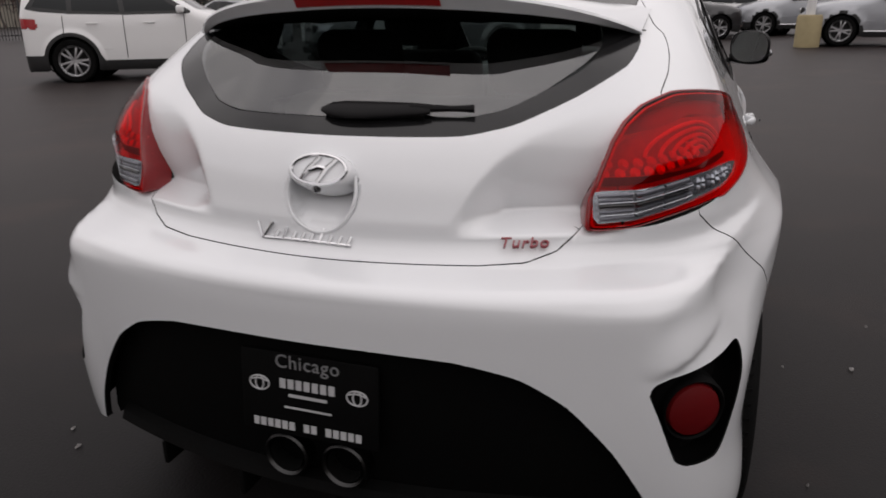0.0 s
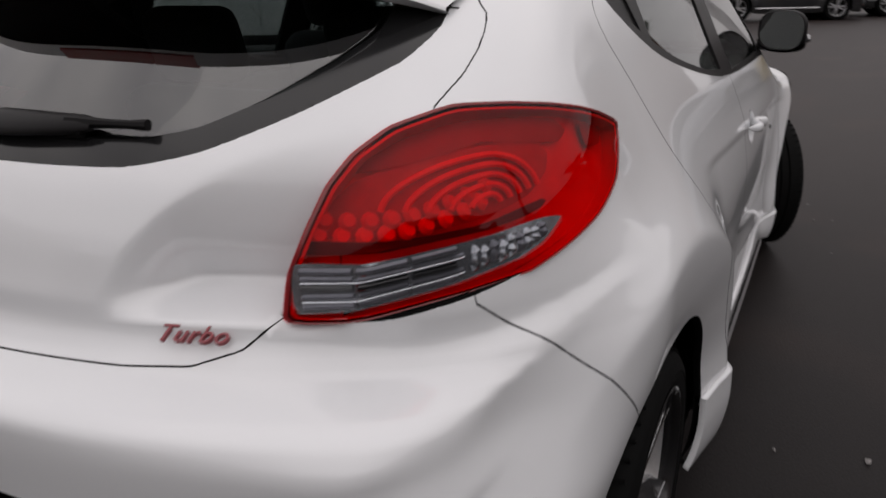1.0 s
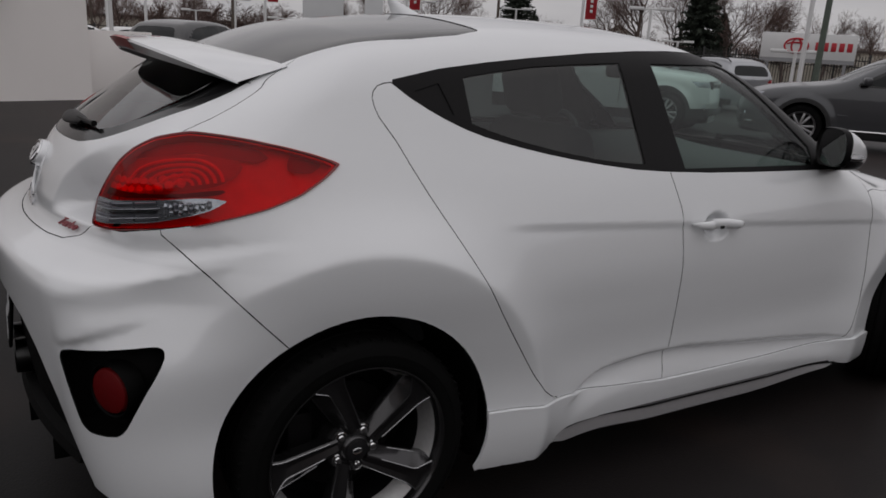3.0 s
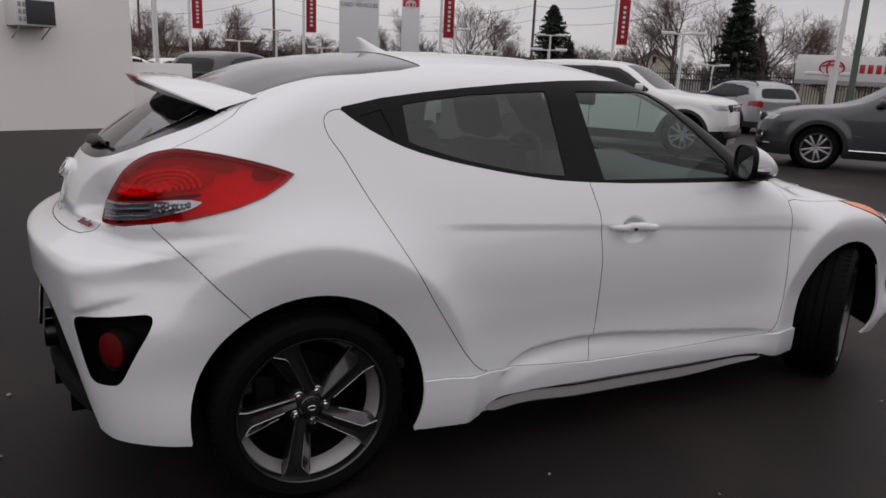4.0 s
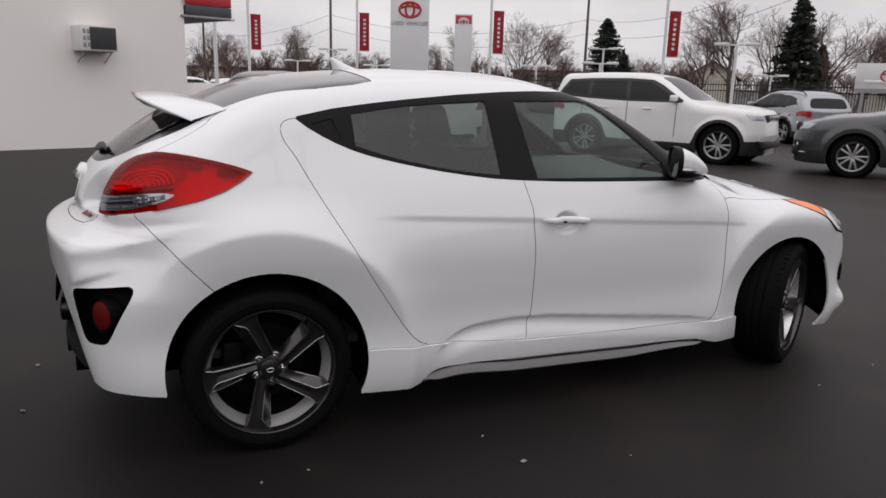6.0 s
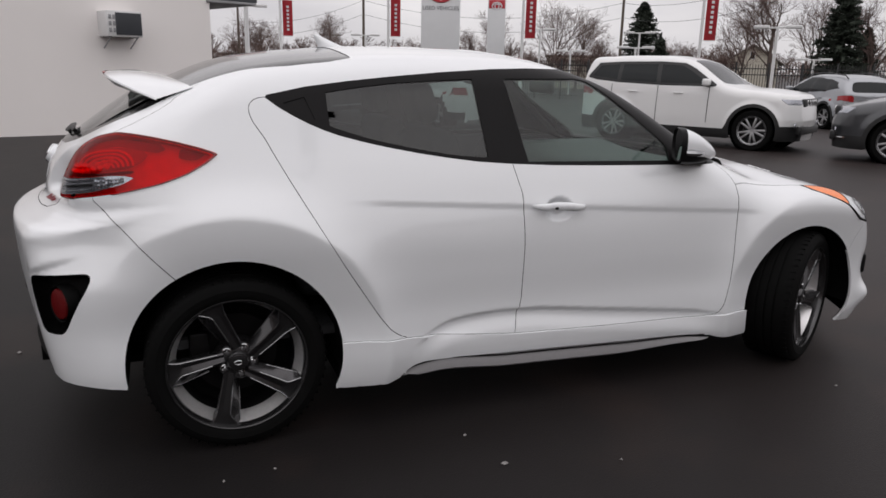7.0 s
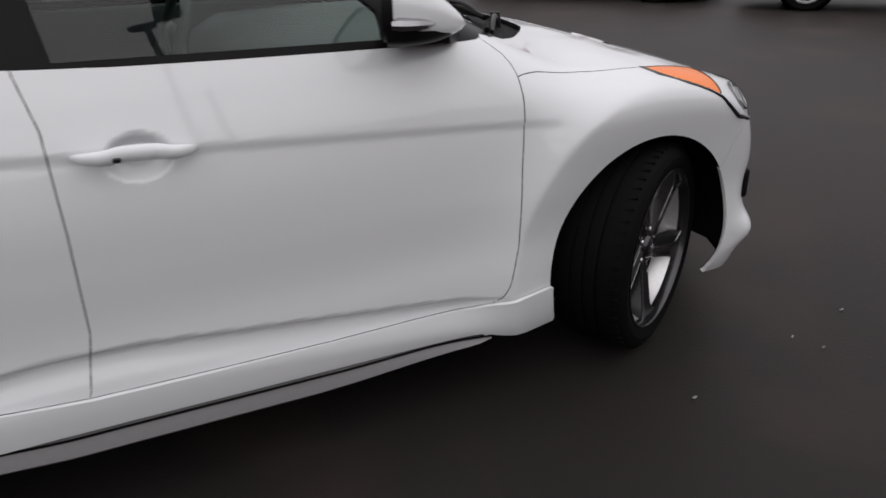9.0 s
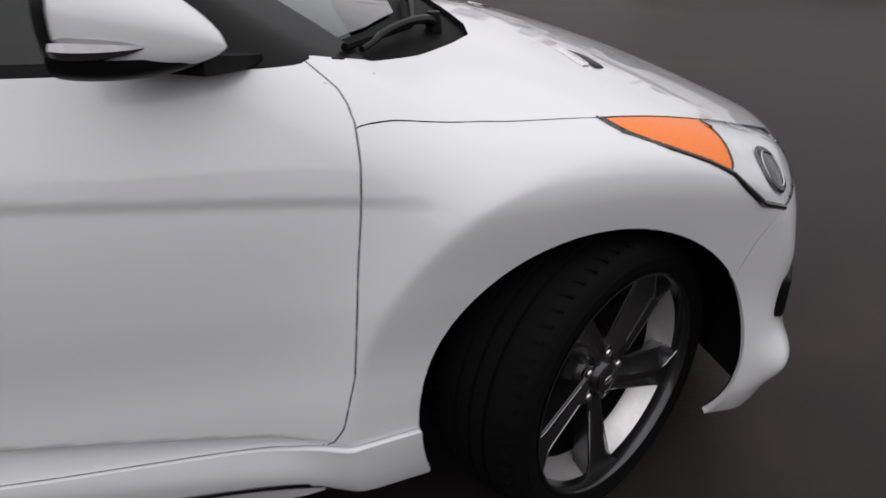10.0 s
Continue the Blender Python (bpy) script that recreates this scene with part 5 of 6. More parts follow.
ac = thing("air_conditioner", tuple(CORNER + Matrix.Rotation(radians(WALL_TURN), 3, "Z") @ Vector((-1.95, 0, 0))), "window air conditioner in an off-white case on brackets", "air conditioner", turn=WALL_TURN)
part("case", box((0, -.22, 2.06), (.66, .46, .46), .012), WHITE_METAL, ac)
part("coil_grille", box((.07, -.455, 2.06), (.48, .02, .40), .004), SIGN_DARK, ac, "dark finned grille")
for i in range(14):
    part("fin", box((.07, -.468, 1.88 + .0275 * i), (.47, .008, .006)), CLADDING_DARK, ac)
for i in range(3):
    for j in range(2):
        part("vent_slot", box((-.215 - .075 * j + .02, -.455, 1.94 + .12 * i), (.05, .012, .08), .003), GREY_METAL, ac)
for x in (-.25, .25):
    part("bracket", tube([(x, 0, 1.62), (x, -.40, 1.83)], .014, 6), GREY_METAL, ac)
    part("bracket_arm", box((x, -.2, 1.822), (.03, .42, .02)), GREY_METAL, ac)


# ---- other parked cars ----
def car_skin(k):
    tl = curve(*zip(*k["top"]))
    h, w, belt = k["height"], k["half"], k["belt"]
    sp = curve([.15, .28, .5, .8, belt, belt + .12, h - .12, h + .1], [w * .93, w * .98, w, w * .99, w * .955, w * .93, w * .76, w * .68])
    ends = curve([k["back"], k["back"] + .3, .3, k["wb"] - .2, k["front"] - .3, k["front"]], [.90, .965, 1, 1, .97, .86])

    def f(x, y, z):
        v = np.abs(y)
        s = sp(z) * ends(x)
        for hx in (0, k["wb"]):
            s = s + .03 * (1 - step(.46, .60, np.hypot(x - hx, z - k["tyre"])))
        a = v - s
        c = z - (tl(x) - .06 * y * y)
        b = k["back"] + k.get("lean", .22) * np.maximum(z - belt, 0) + .10 * y * y + .05 * np.maximum(.5 - z, 0) - x
        d = x - (k["front"] - .16 * y * y - .25 * np.maximum(v - .5, 0) - .12 * np.abs(z - .6))
        return smax(smax(smax(a, c, .16), b, .14), d, .14)
    return f


def outline_set(k):
    wb, belt, h = k["wb"], k["belt"], k["height"]
    c, arch = k["clad"], []
    for hx in (wb, 0):
        arch.append([(hx + k["arch"] * math.cos(a), k["tyre"] + k["arch"] * math.sin(a)) for a in np.linspace(math.asin((c - k["tyre"]) / k["arch"]), math.pi - math.asin((c - k["tyre"]) / k["arch"]), 13)])
    out = [("lower_cladding", "side", [(k["back"] - .2, 0), (k["back"] - .2, c)] + arch[1][::-1] + [(.55, c - .10), (wb - .55, c - .10)] + arch[0][::-1] + [(k["front"] + .3, c), (k["front"] + .3, 0)])]
    out.append(("window_band", "side", k["band"]))
    for i, p in enumerate(k["windows"]):
        out.append(("side_window_%d" % i, "side", p))
    fx0, fx1 = k["screen"]
    out.append(("windscreen", "plan", [(fx0, -.05), (fx1, -.05), (fx1 - .05, .45), (fx1 - .16, .70), (fx0 + .06, .58), (fx0, .4)]))
    out.append(("back_window", "rear", [(-.05, belt + .06), (.55, belt + .06), (.62, belt + .12), (.54, h - .22), (.4, h - .19), (-.05, h - .18)]))
    out.append(("tail_lamp", "rear", [(.52, belt - .20), (.95, belt - .20), (.95, belt - .02), (.60, belt - .02)]))
    out.append(("tail_lamp", "side", [(k["back"] - .1, belt - .20), (k["back"] + .22, belt - .16), (k["back"] + .26, belt - .02), (k["back"] - .1, belt - .02)]))
    f, lz = k["front"], k["lamp"]
    out.append(("head_lamp", "side", [(f - .36, lz + .055), (f - .24, lz - .05), (f + .1, lz - .07), (f + .1, lz + .03)]))
    for hx in (0, wb):
        out.append(("gap", "side", ring(hx, k["tyre"], k["tyre"] + .045, 40)))
    return out


CAR_GLASS = material("dark_car_glass", (.010, .012, .013), rough=.06, spec=.22, noise_scale=3, noise_amount=.2)
CLADDING = material("grey_black_cladding", (.009, .009, .0095), rough=.65, noise_scale=12, noise_amount=.2)
SILVER_RIM = material("silver_rim", (.42, .42, .43), rough=.35, metal=.8, noise_scale=20, noise_amount=.1)
TAIL_RED = material("tail_red", (.30, .012, .015), rough=.2, coat=.4, noise_scale=20, noise_amount=.2)


def parked_car(name, k, paint, at, turn, label, clad=None, rim=SILVER_RIM, spokes=8, rails=False, group="parked cars", fine=.045):
    ob = thing(name, at, label, "car", group, turn=turn)
    ACTIVE[0] = car_skin(k)
    sh = make_shell(outline_set(k), fine, .75, .1, k["wb"] - .2, 1e9, .22)
    body = panel("body", sh, ["quarter_panel"], paint, ob, gap=0, flange=.03)
    panel("lower_cladding", sh, ["lower_cladding"], clad or CLADDING, ob, gap=0, back=-.004, flange=.03)
    for s in (1, -1):
        panel("window_band", sh, ["window_band"], BAND_GLASS, body, "black window surround", sides=(s,), gap=0, back=.003, flange=.004)
    for i in range(len(k["windows"])):
        for s in (1, -1):
            panel("side_window", sh, ["side_window_%d" % i], CAR_GLASS, body, sides=(s,), gap=0, back=.006, flange=.004)
    panel("windscreen", sh, ["windscreen"], CAR_GLASS, body, gap=0, back=.004, flange=.004)
    panel("back_window", sh, ["back_window"], CAR_GLASS, body, gap=0, back=.004, flange=.004)
    for s in (1, -1):
        panel("tail_lamp", sh, ["tail_lamp"], TAIL_RED, ob, sides=(s,), gap=.004, back=-.006, flange=.02)
        panel("head_lamp", sh, ["head_lamp"], LAMP_SILVER, ob, sides=(s,), gap=.004, back=-.004, flange=.02)
    panel("liner", sh, [r for r in sh[4] if r != "gap"], DARK, ob, gap=0, back=.03, flange=0.0)
    f, w, wb = k["front"], k["half"], k["wb"]
    part("grille", box((f - .085, 0, k["lamp"] - .02), (.08, .90, .15), .02), BLACK_IRON, ob)
    for i in range(7):
        part("grille_frame", box((f - .030 - .16 * (.42 - .14 * i) ** 2, -.42 + .14 * i, k["lamp"] - .02), (.02, .030, .12), .006), CHROME, ob)
    part("lower_intake", box((f - .06, 0, .42), (.10, 1.2, .16), .03), BLACK_IRON, ob)
    if k.get("skid"):
        part("bumper_trim", tube([(f - .02 - .16 * v * v - .25 * max(abs(v) - .5, 0), v, .36 + .05 * abs(v)) for v in np.linspace(-.86, .86, 15)], .022, 8), CHROME, ob, "bright lower bumper trim")
        for v in (1, -1):
            part("sill_trim", tube([(x, v * (w + .012), .36) for x in (.5, 1.0, 1.6, wb - .5)], .020, 8), CHROME, ob, "bright sill trim")
    for s in (1, -1):
        part("fog_lamp", lathe([(.05, .0), (.045, .02), (.001, .025)], 16, "x", m=pose(f - .10, s * .72, .52)), LAMP_SILVER, ob)
        mir = part("wing_mirror", box((0, 0, 0), (.13, .20, .14), .04, 3, m=pose(k["screen"][1] - .42, s * (w + .06), k["belt"] + .10)), paint, ob)
        part("mirror_stalk", box((k["screen"][1] - .40, s * (w - .05), k["belt"] + .05), (.07, .10, .04), .01), BLACK_IRON, mir)
        for x in k["handles"]:
            part("door_handle", tube([(x, s * (w * .985 + .012), k["belt"] - .12), (x + .10, s * (w * .985 + .03), k["belt"] - .12), (x + .2, s * (w * .985 + .012), k["belt"] - .12)], .013, 6), paint, ob)
        if rails:
            part("roof_rail", tube([(x, s * (w * .70), float(curve(*zip(*k["top"]))(np.array(x))) + dz) for x, dz in ((-.55, -.03), (-.4, .035), (.4, .045), (1.2, .04), (1.4, -.03))], .018, 6), BLACK_IRON, ob)
        for x, lo, hi in k.get("doors", ()):
            gap = slide(np.array([[x, -w, z] for z in np.linspace(lo, hi, 9)]), np.array((0, 1.0, 0)))
            part("door_gap", tube([(a, s * b, c) for a, b, c in gap], .007, 5), DARK, ob)
        part("door_moulding", box((.5 * wb, s * (w + .004), .60), (wb - 1.1, .012, .035), .005), paint, ob)
    for hx in (0, wb):
        for s in (1, -1):
            wh = new("wheel")
            wh.parent = ob
            wh.matrix_local = pose(hx, s * -(w - .115), k["tyre"], 0, 0, 0 if s > 0 else 180) @ Matrix.Diagonal((k["tyre"] / .36, 1, k["tyre"] / .36, 1))
            part("tyre", lathe([(.24, -.11), (.28, -.122), (.33, -.118), (.355, -.09), (.36, 0), (.355, .09), (.33, .118), (.24, .11)], 40), RUBBER, wh)
            rm = part("rim", lathe([(.245, -.11), (.25, -.118), (.235, -.112), (.225, -.06), (.20, .05), (.001, .06)], 40), BLACK_IRON, wh)
            part("rim_lip", lathe([(.225, -.10), (.243, -.114), (.248, -.119), (.252, -.112), (.245, -.10)], 40), rim, rm)
            for i in range(spokes):
                part("spoke", box((.125, -.085, 0), (.225, .03, .036), .008, m=pose(0, 0, 0, 0, 360 * (i // 2) / (spokes / 2) + 10 + (13 if i % 2 else -13), 0)), rim, rm)
            part("hub_cap", lathe([(.055, -.06), (.05, -.098), (.001, -.102)], 20), rim, rm)
            part("wheel_well", lathe([(.39, -.09), (.41, .25), (.001, .25)], 32), DARK, wh)
    part("underbody", box((.5 * wb, 0, .40), (wb + 1.0, w * 1.4, .30), .03), DARK, ob)
    ACTIVE[0] = hatch_skin
    return ob


def paint_of(name, c, rough=.3, metal=0.0):
    return material(name, c, rough=rough, metal=metal, coat=.7, noise_scale=400, noise_amount=.04)


WHITE_CAR, DARK_CAR = paint_of("white_car_paint", (.70, .70, .70)), paint_of("dark_grey_car_paint", (.045, .047, .052), .32, .4)
SILVER_CAR, BLACK_CAR = paint_of("silver_car_paint", (.33, .34, .36), .35, .6), paint_of("black_car_paint", (.014, .014, .016))
SUV = dict(height=1.76, half=.95, belt=1.17, back=-.93, front=3.72, wb=2.915, clad=.50, lamp=.95, screen=(1.50, 2.40), handles=(.30, 1.30), tyre=.395, arch=.505,
           top=[(-1.1, 1.56), (-.85, 1.70), (-.3, 1.765), (.6, 1.785), (1.2, 1.765), (1.55, 1.69), (2.34, 1.25), (2.55, 1.205), (3.1, 1.165), (3.45, 1.11), (3.64, 1.04), (3.74, .93), (3.85, .72)],
           band=[(-.74, 1.31), (-.52, 1.615), (0, 1.645), (.9, 1.66), (1.42, 1.635), (1.66, 1.53), (2.16, 1.225), (2.12, 1.19), (1.0, 1.185), (.05, 1.215), (-.5, 1.262)],
           doors=((-.10, .55, 1.18), (.95, .44, 1.18), (2.02, .50, 1.18)),
           windows=[[(-.62, 1.35), (-.46, 1.555), (-.02, 1.585), (.0, 1.275)], [(.08, 1.27), (.07, 1.588), (.84, 1.602), (.90, 1.24)], [(.99, 1.24), (.94, 1.602), (1.38, 1.58), (1.60, 1.475), (1.98, 1.245)]])
CROSSOVER = dict(height=1.66, half=.93, belt=1.08, back=-.95, front=3.80, wb=2.82, clad=.44, lamp=.86, screen=(1.25, 2.34), handles=(.25, 1.25), lean=.75, tyre=.37, arch=.485, skid=True,
                 top=[(-1.1, 1.25), (-.85, 1.42), (-.3, 1.61), (.5, 1.67), (1.0, 1.66), (1.4, 1.60), (2.30, 1.17), (2.5, 1.125), (3.1, 1.06), (3.5, .965), (3.72, .86), (3.82, .74), (3.9, .6)],
                 band=[(-.56, 1.235), (-.3, 1.43), (.05, 1.525), (.8, 1.57), (1.25, 1.55), (1.62, 1.37), (2.04, 1.125), (2.0, 1.085), (.9, 1.085), (.1, 1.135)],
                 windows=[[(-.45, 1.24), (-.2, 1.44), (.05, 1.50), (.07, 1.16)], [(.12, 1.15), (.10, 1.51), (.80, 1.55), (.86, 1.10)], [(.93, 1.10), (.88, 1.55), (1.25, 1.52), (1.95, 1.12)]])
HATCH = dict(height=1.56, half=.89, belt=1.02, back=-.85, front=3.50, wb=2.66, clad=.40, lamp=.82, screen=(1.15, 2.16), handles=(.2, 1.2), lean=.55, tyre=.35, arch=.47,
             top=[(-1.0, 1.25), (-.78, 1.40), (-.3, 1.53), (.5, 1.575), (1.0, 1.56), (1.3, 1.50), (2.15, 1.06), (2.35, 1.01), (2.9, .95), (3.25, .85), (3.45, .72), (3.6, .55)],
             band=[(-.48, 1.17), (-.26, 1.36), (.05, 1.44), (.74, 1.48), (1.15, 1.465), (1.5, 1.28), (1.90, 1.06), (1.86, 1.025), (.8, 1.025), (.1, 1.075)],
             windows=[[(-.40, 1.18), (-.2, 1.36), (.05, 1.42), (.07, 1.10)], [(.12, 1.09), (.10, 1.43), (.74, 1.46), (.80, 1.04)], [(.87, 1.04), (.82, 1.46), (1.15, 1.44), (1.82, 1.05)]])

# the rear axle stands at the origin of each car, its nose along x
suv = parked_car("suv_car", SUV, WHITE_CAR, (9.74, 10.72, ground_z(10, 9.6)), -61.3, "white boxy off-road suv with dark windows and black lower trim", rails=False, spokes=10, fine=.024)
parked_car("crossover_car", CROSSOVER, DARK_CAR, (13.63, 3.79, ground_z(12, 5.0)), 130, "dark grey crossover with chrome-trimmed bumper and alloy wheels", spokes=10, fine=.024)

# ---- signs, poles, fence, trees ----
def put(name, at, label, category, group="", turn=0):
    return thing(name, at, label, category, group, turn=turn)


def banner_pole(az, dist, el0, el1, high=8.2):
    p = put("banner_pole", afar(az, dist), "white pole with a narrow red upright banner", "pole", "banner poles", az - 90)
    z0 = p.matrix_world.translation.z
    part("pole", lathe([(.075, 0), (.065, high)], 12, "z", caps=True), WHITE_METAL, p)
    a, b = rise(dist, el0) - z0, rise(dist, el1) - z0
    bm = bmesh.new()
    add_grid(bm, [[(.13 + .52 * u, .03 * math.sin(3 * u + 4 * v), a + (b - a) * v) for u in np.linspace(0, 1, 6)] for v in np.linspace(0, 1, 10)])
    bmesh.ops.solidify(bm, geom=bm.faces[:], thickness=.01)
    flag = part("banner", bm, SIGN_RED, p, "red cloth banner with pale print")
    for i in range(7):
        h = (b - a) * .075
        part("print_bar", box((.40, -.035, a + (b - a) * (.18 + .105 * i)), (.13, .012, h * .8), .004), SIGN_PALE, flag)
    for z in (a, b):
        part("banner_arm", tube([(0, 0, z), (.66, 0, z)], .018, 6), WHITE_METAL, p)


for az, d, lo, hi in ((81.15, 42, 1.9, 4.4), (73.25, 41, 2.05, 4.8), (63.2, 39, 2.1, 5.2), (50.45, 38, 2.1, 5.3)):
    banner_pole(az, d, lo, hi)


def pylon(az, dist, wide, high, text):
    p = put("pylon_sign", afar(az, dist), "tall pale grey pylon sign with a red oval emblem", "sign", "pylon signs", az - 90)
    part("panel", box((0, 0, high / 2), (wide, .35, high), .05, 3), SIGN_PALE, p)
    part("plinth", box((0, 0, .15), (wide + .2, .55, .3), .02), GREY_METAL, p)
    c = high - .30 * wide - .25 if text else high - .55
    r = .27 * wide
    if not text:
        part("red_head", box((0, -.01, high - .42), (wide * .9, .36, .62), .02), SIGN_RED, p)
    mat = SIGN_RED if text else SIGN_PALE
    for rx, rz in ((r, .68 * r), (.40 * r, .66 * r)):
        part("emblem_oval", tube([(rx * math.cos(a), -.185, c + rz * math.sin(a)) for a in np.linspace(0, 2 * math.pi, 40, endpoint=False)], .055 * wide / 1.8, 6, closed=True), mat, p)
    part("emblem_bar", tube([(x * r, -.185, c + .33 * r - .25 * r * x * x) for x in np.linspace(-.85, .85, 9)], .05 * wide / 1.8, 6), mat, p)
    if text:
        letters("sign_lettering", "USED VEHICLES", .245, SIGN_DARK, p, pose(0, -.18, c - .95 * r - .16, 90, 0, 0), .006, 0, 1.0)
    return p


pylon(69.33, 36, 1.82, rise(36, 6.4) + .3, True)
pylon(65.2, 58, 1.35, rise(58, 5.05) + .45, False)

# the white board with a red emblem
dist = 43
bx = put("board_sign", afar(34.9, dist), "white board sign with red emblem and red letters", "sign", turn=34.9 - 90)
zb = bx.matrix_world.translation.z
z0, z1 = rise(dist, .2) - zb, rise(dist, 1.85) - zb
part("board", box((0, 0, (z0 + z1) / 2), (4.4, .2, z1 - z0), .02), WHITE_METAL, bx)
part("base_rail", box((0, -.01, z0 - .1), (4.4, .22, .2)), GREY_METAL, bx)
for rx, rz in ((.55, .36), (.22, .35)):
    part("emblem_oval", tube([(-.55 + rx * math.cos(a), -.12, (z0 + z1) / 2 + rz * math.sin(a)) for a in np.linspace(0, 2 * math.pi, 36, endpoint=False)], .045, 6, closed=True), SIGN_RED, bx)
part("emblem_bar", tube([(-.55 + x * .5, -.12, (z0 + z1) / 2 + .16 - .1 * x * x) for x in np.linspace(-.9, .9, 7)], .04, 6), SIGN_RED, bx)
for i in range(5):
    part("letter_bar", box((.45 + .36 * i, -.11, (z0 + z1) / 2), (.24, .03, .42), .02), SIGN_RED, bx)
for x in (-1.8, 1.8):
    part("post", box((x, 0, z0 / 2), (.15, .15, z0)), GREY_METAL, bx)


def lot_lamp(az, dist, el, mat=WHITE_METAL):
    p = put("lot_lamp", afar(az, dist), "lot lamp with two flat heads on a pole", "street lamp", "lot lamps", az - 90)
    h = rise(dist, el) - p.matrix_world.translation.z
    part("pole", lathe([(.09, 0), (.07, h)], 10, "z", caps=True), mat, p)
    part("arm", box((0, 0, h), (1.5, .08, .08), .01), mat, p)
    for s in (-1, 1):
        part("lamp_head", box((s * .75, 0, h + .03), (.75, .42, .16), .04), mat, p)


for az, d, el in ((45.5, 42, 3.0), (43.0, 58, .9), (54.7, 60, 2.6), (54.9, 48, 1.55), (59.6, 60, 1.25), (61.9, 55, 2.75), (35.7, 40, .6), (75.0, 60, 2.1), (83.5, 45, 3.9), (77.6, 66, 1.2), (71.7, 62, 1.0)):
    lot_lamp(az, d, el)
# the lamp and the pole across the lane, mirrored in the side windows
p = put("lot_lamp", (2.7, -11.0, 0), "dark lot lamp with two flat heads on a pole", "street lamp", "lot lamps", 20)
part("pole", lathe([(.09, 0), (.07, 11.8)], 12, "z", caps=True), BLACK_IRON, p)
part("arm", box((.1, 0, 11.8), (.7, .06, .06), .01), BLACK_IRON, p)
for s in (-.12, .48):
    part("lamp_head", box((s, -.05 + .3 * s, 11.82), (.55, .26, .10), .03, m=pose(0, 0, 0, 0, 0, 0)), BLACK_IRON, p)
for az, d, h in ((35.75, 30, 9), (83.55, 33, 4.6)):
    p = put("lot_pole", afar(az, d), "plain white pole at the lot's edge", "pole", "plain poles")
    part("pole", lathe([(.085, 0), (.07, h)], 12, "z", caps=True), WHITE_METAL, p)
p = put("lot_pole", (19.3, -3.0, ground_z(19.3, -3)), "white pole on a yellowed concrete base", "pole", "plain poles")
part("pole", lathe([(.11, .5), (.10, 8)], 14, "z", caps=True), WHITE_METAL, p)
part("concrete_base", lathe([(.30, 0), (.30, .72), (.27, .78), (.001, .78)], 20, "z"), CONCRETE, p, "yellowed round concrete base")


def utility_pole(az, dist, h, arm=True, mat=WOOD_POLE):
    p = put("utility_pole", afar(az, dist), "weathered wooden utility pole with a crossarm", "pole", "utility poles", az - 90)
    part("pole", lathe([(.13, 0), (.09, h)], 10, "z", caps=True), mat, p)
    if arm:
        part("crossarm", box((0, 0, h - .6), (2.2, .12, .12), .01), mat, p)
        for x in (-1, -.4, .4, 1):
            part("insulator", lathe([(.04, 0), (.06, .08), (.03, .18)], 8, "z", m=pose(x, 0, h - .54)), GREY_METAL, p)
    return p.matrix_world @ Vector((0, 0, h - .4))


def cable(a, b, sag, drop):
    pts = [a.lerp(b, t) + Vector((0, 0, -sag * 4 * t * (1 - t) - drop)) for t in np.linspace(0, 1, 20)]
    tagged(finish("power_cable", tube(pts, .012, 5), BLACK_IRON), "thin black overhead power cable", "cable", "power cables")


across = [utility_pole(a, d, 10.2) for a, d in ((-70.4, 13), (-18.5, 32), (-170, 30))]
for i in (1, 2):
    for k in range(2):
        cable(across[0], across[i], .5, .35 * k)
tops = [utility_pole(84.2, 75, 8), utility_pole(77.6, 78, 5.4), utility_pole(75.13, 64, 9.5, False), utility_pole(56.0, 62, 9.5, False), utility_pole(34.5, 34, 11, False, material("green_grey_pole", (.09, .11, .09), rough=.8, noise_scale=3, noise_amount=.2))]
for i, (a, b, sag) in enumerate(((tops[0], tops[2], .7), (tops[2], tops[3], 1.3), (tops[3], tops[4], 1.6))):
    for k in range(2):
        cable(a, b, sag, 2.0 + 1.1 * k)

# iron fence
f0, f1 = Vector(afar(64, 47)), Vector(afar(31, 45))
run, n = f1 - f0, 16
fence = put("iron_fence", f0, "black iron picket fence behind the parked cars", "fence", turn=math.degrees(math.atan2(run.y, run.x)))
L, H = run.length, 2.25
for i in range(n + 1):
    part("post", box((L * i / n, 0, H / 2 + .04), (.09, .09, H + .12), .01), BLACK_IRON, fence)
for z in (.25, 1.70, 2.02):
    part("rail", box((L / 2, 0, z), (L, .045, .05)), BLACK_IRON, fence)
bm = bmesh.new()
for i in range(int(L / .14)):
    add_box(bm, (.07 + .14 * i, 0, H / 2), (.034, .034, H))
tagged(part("pickets", bm, BLACK_IRON, fence), kind="stuff")
g0, g1 = Vector(afar(90, 52)), Vector(afar(66, 50))
run = g1 - g0
fence = put("iron_fence", g0, "black iron fence along the far side of the lot", "fence", turn=math.degrees(math.atan2(run.y, run.x)))
for i in range(13):
    part("post", box((run.length * i / 12, 0, .85), (.09, .09, 1.8), .01), BLACK_IRON, fence)
for z in (.2, 1.6):
    part("rail", box((run.length / 2, 0, z), (run.length, .045, .05)), BLACK_IRON, fence)
bm = bmesh.new()
for i in range(int(run.length / .14)):
    add_box(bm, (.07 + .14 * i, 0, .85), (.022, .022, 1.6))
tagged(part("pickets", bm, BLACK_IRON, fence), kind="stuff")


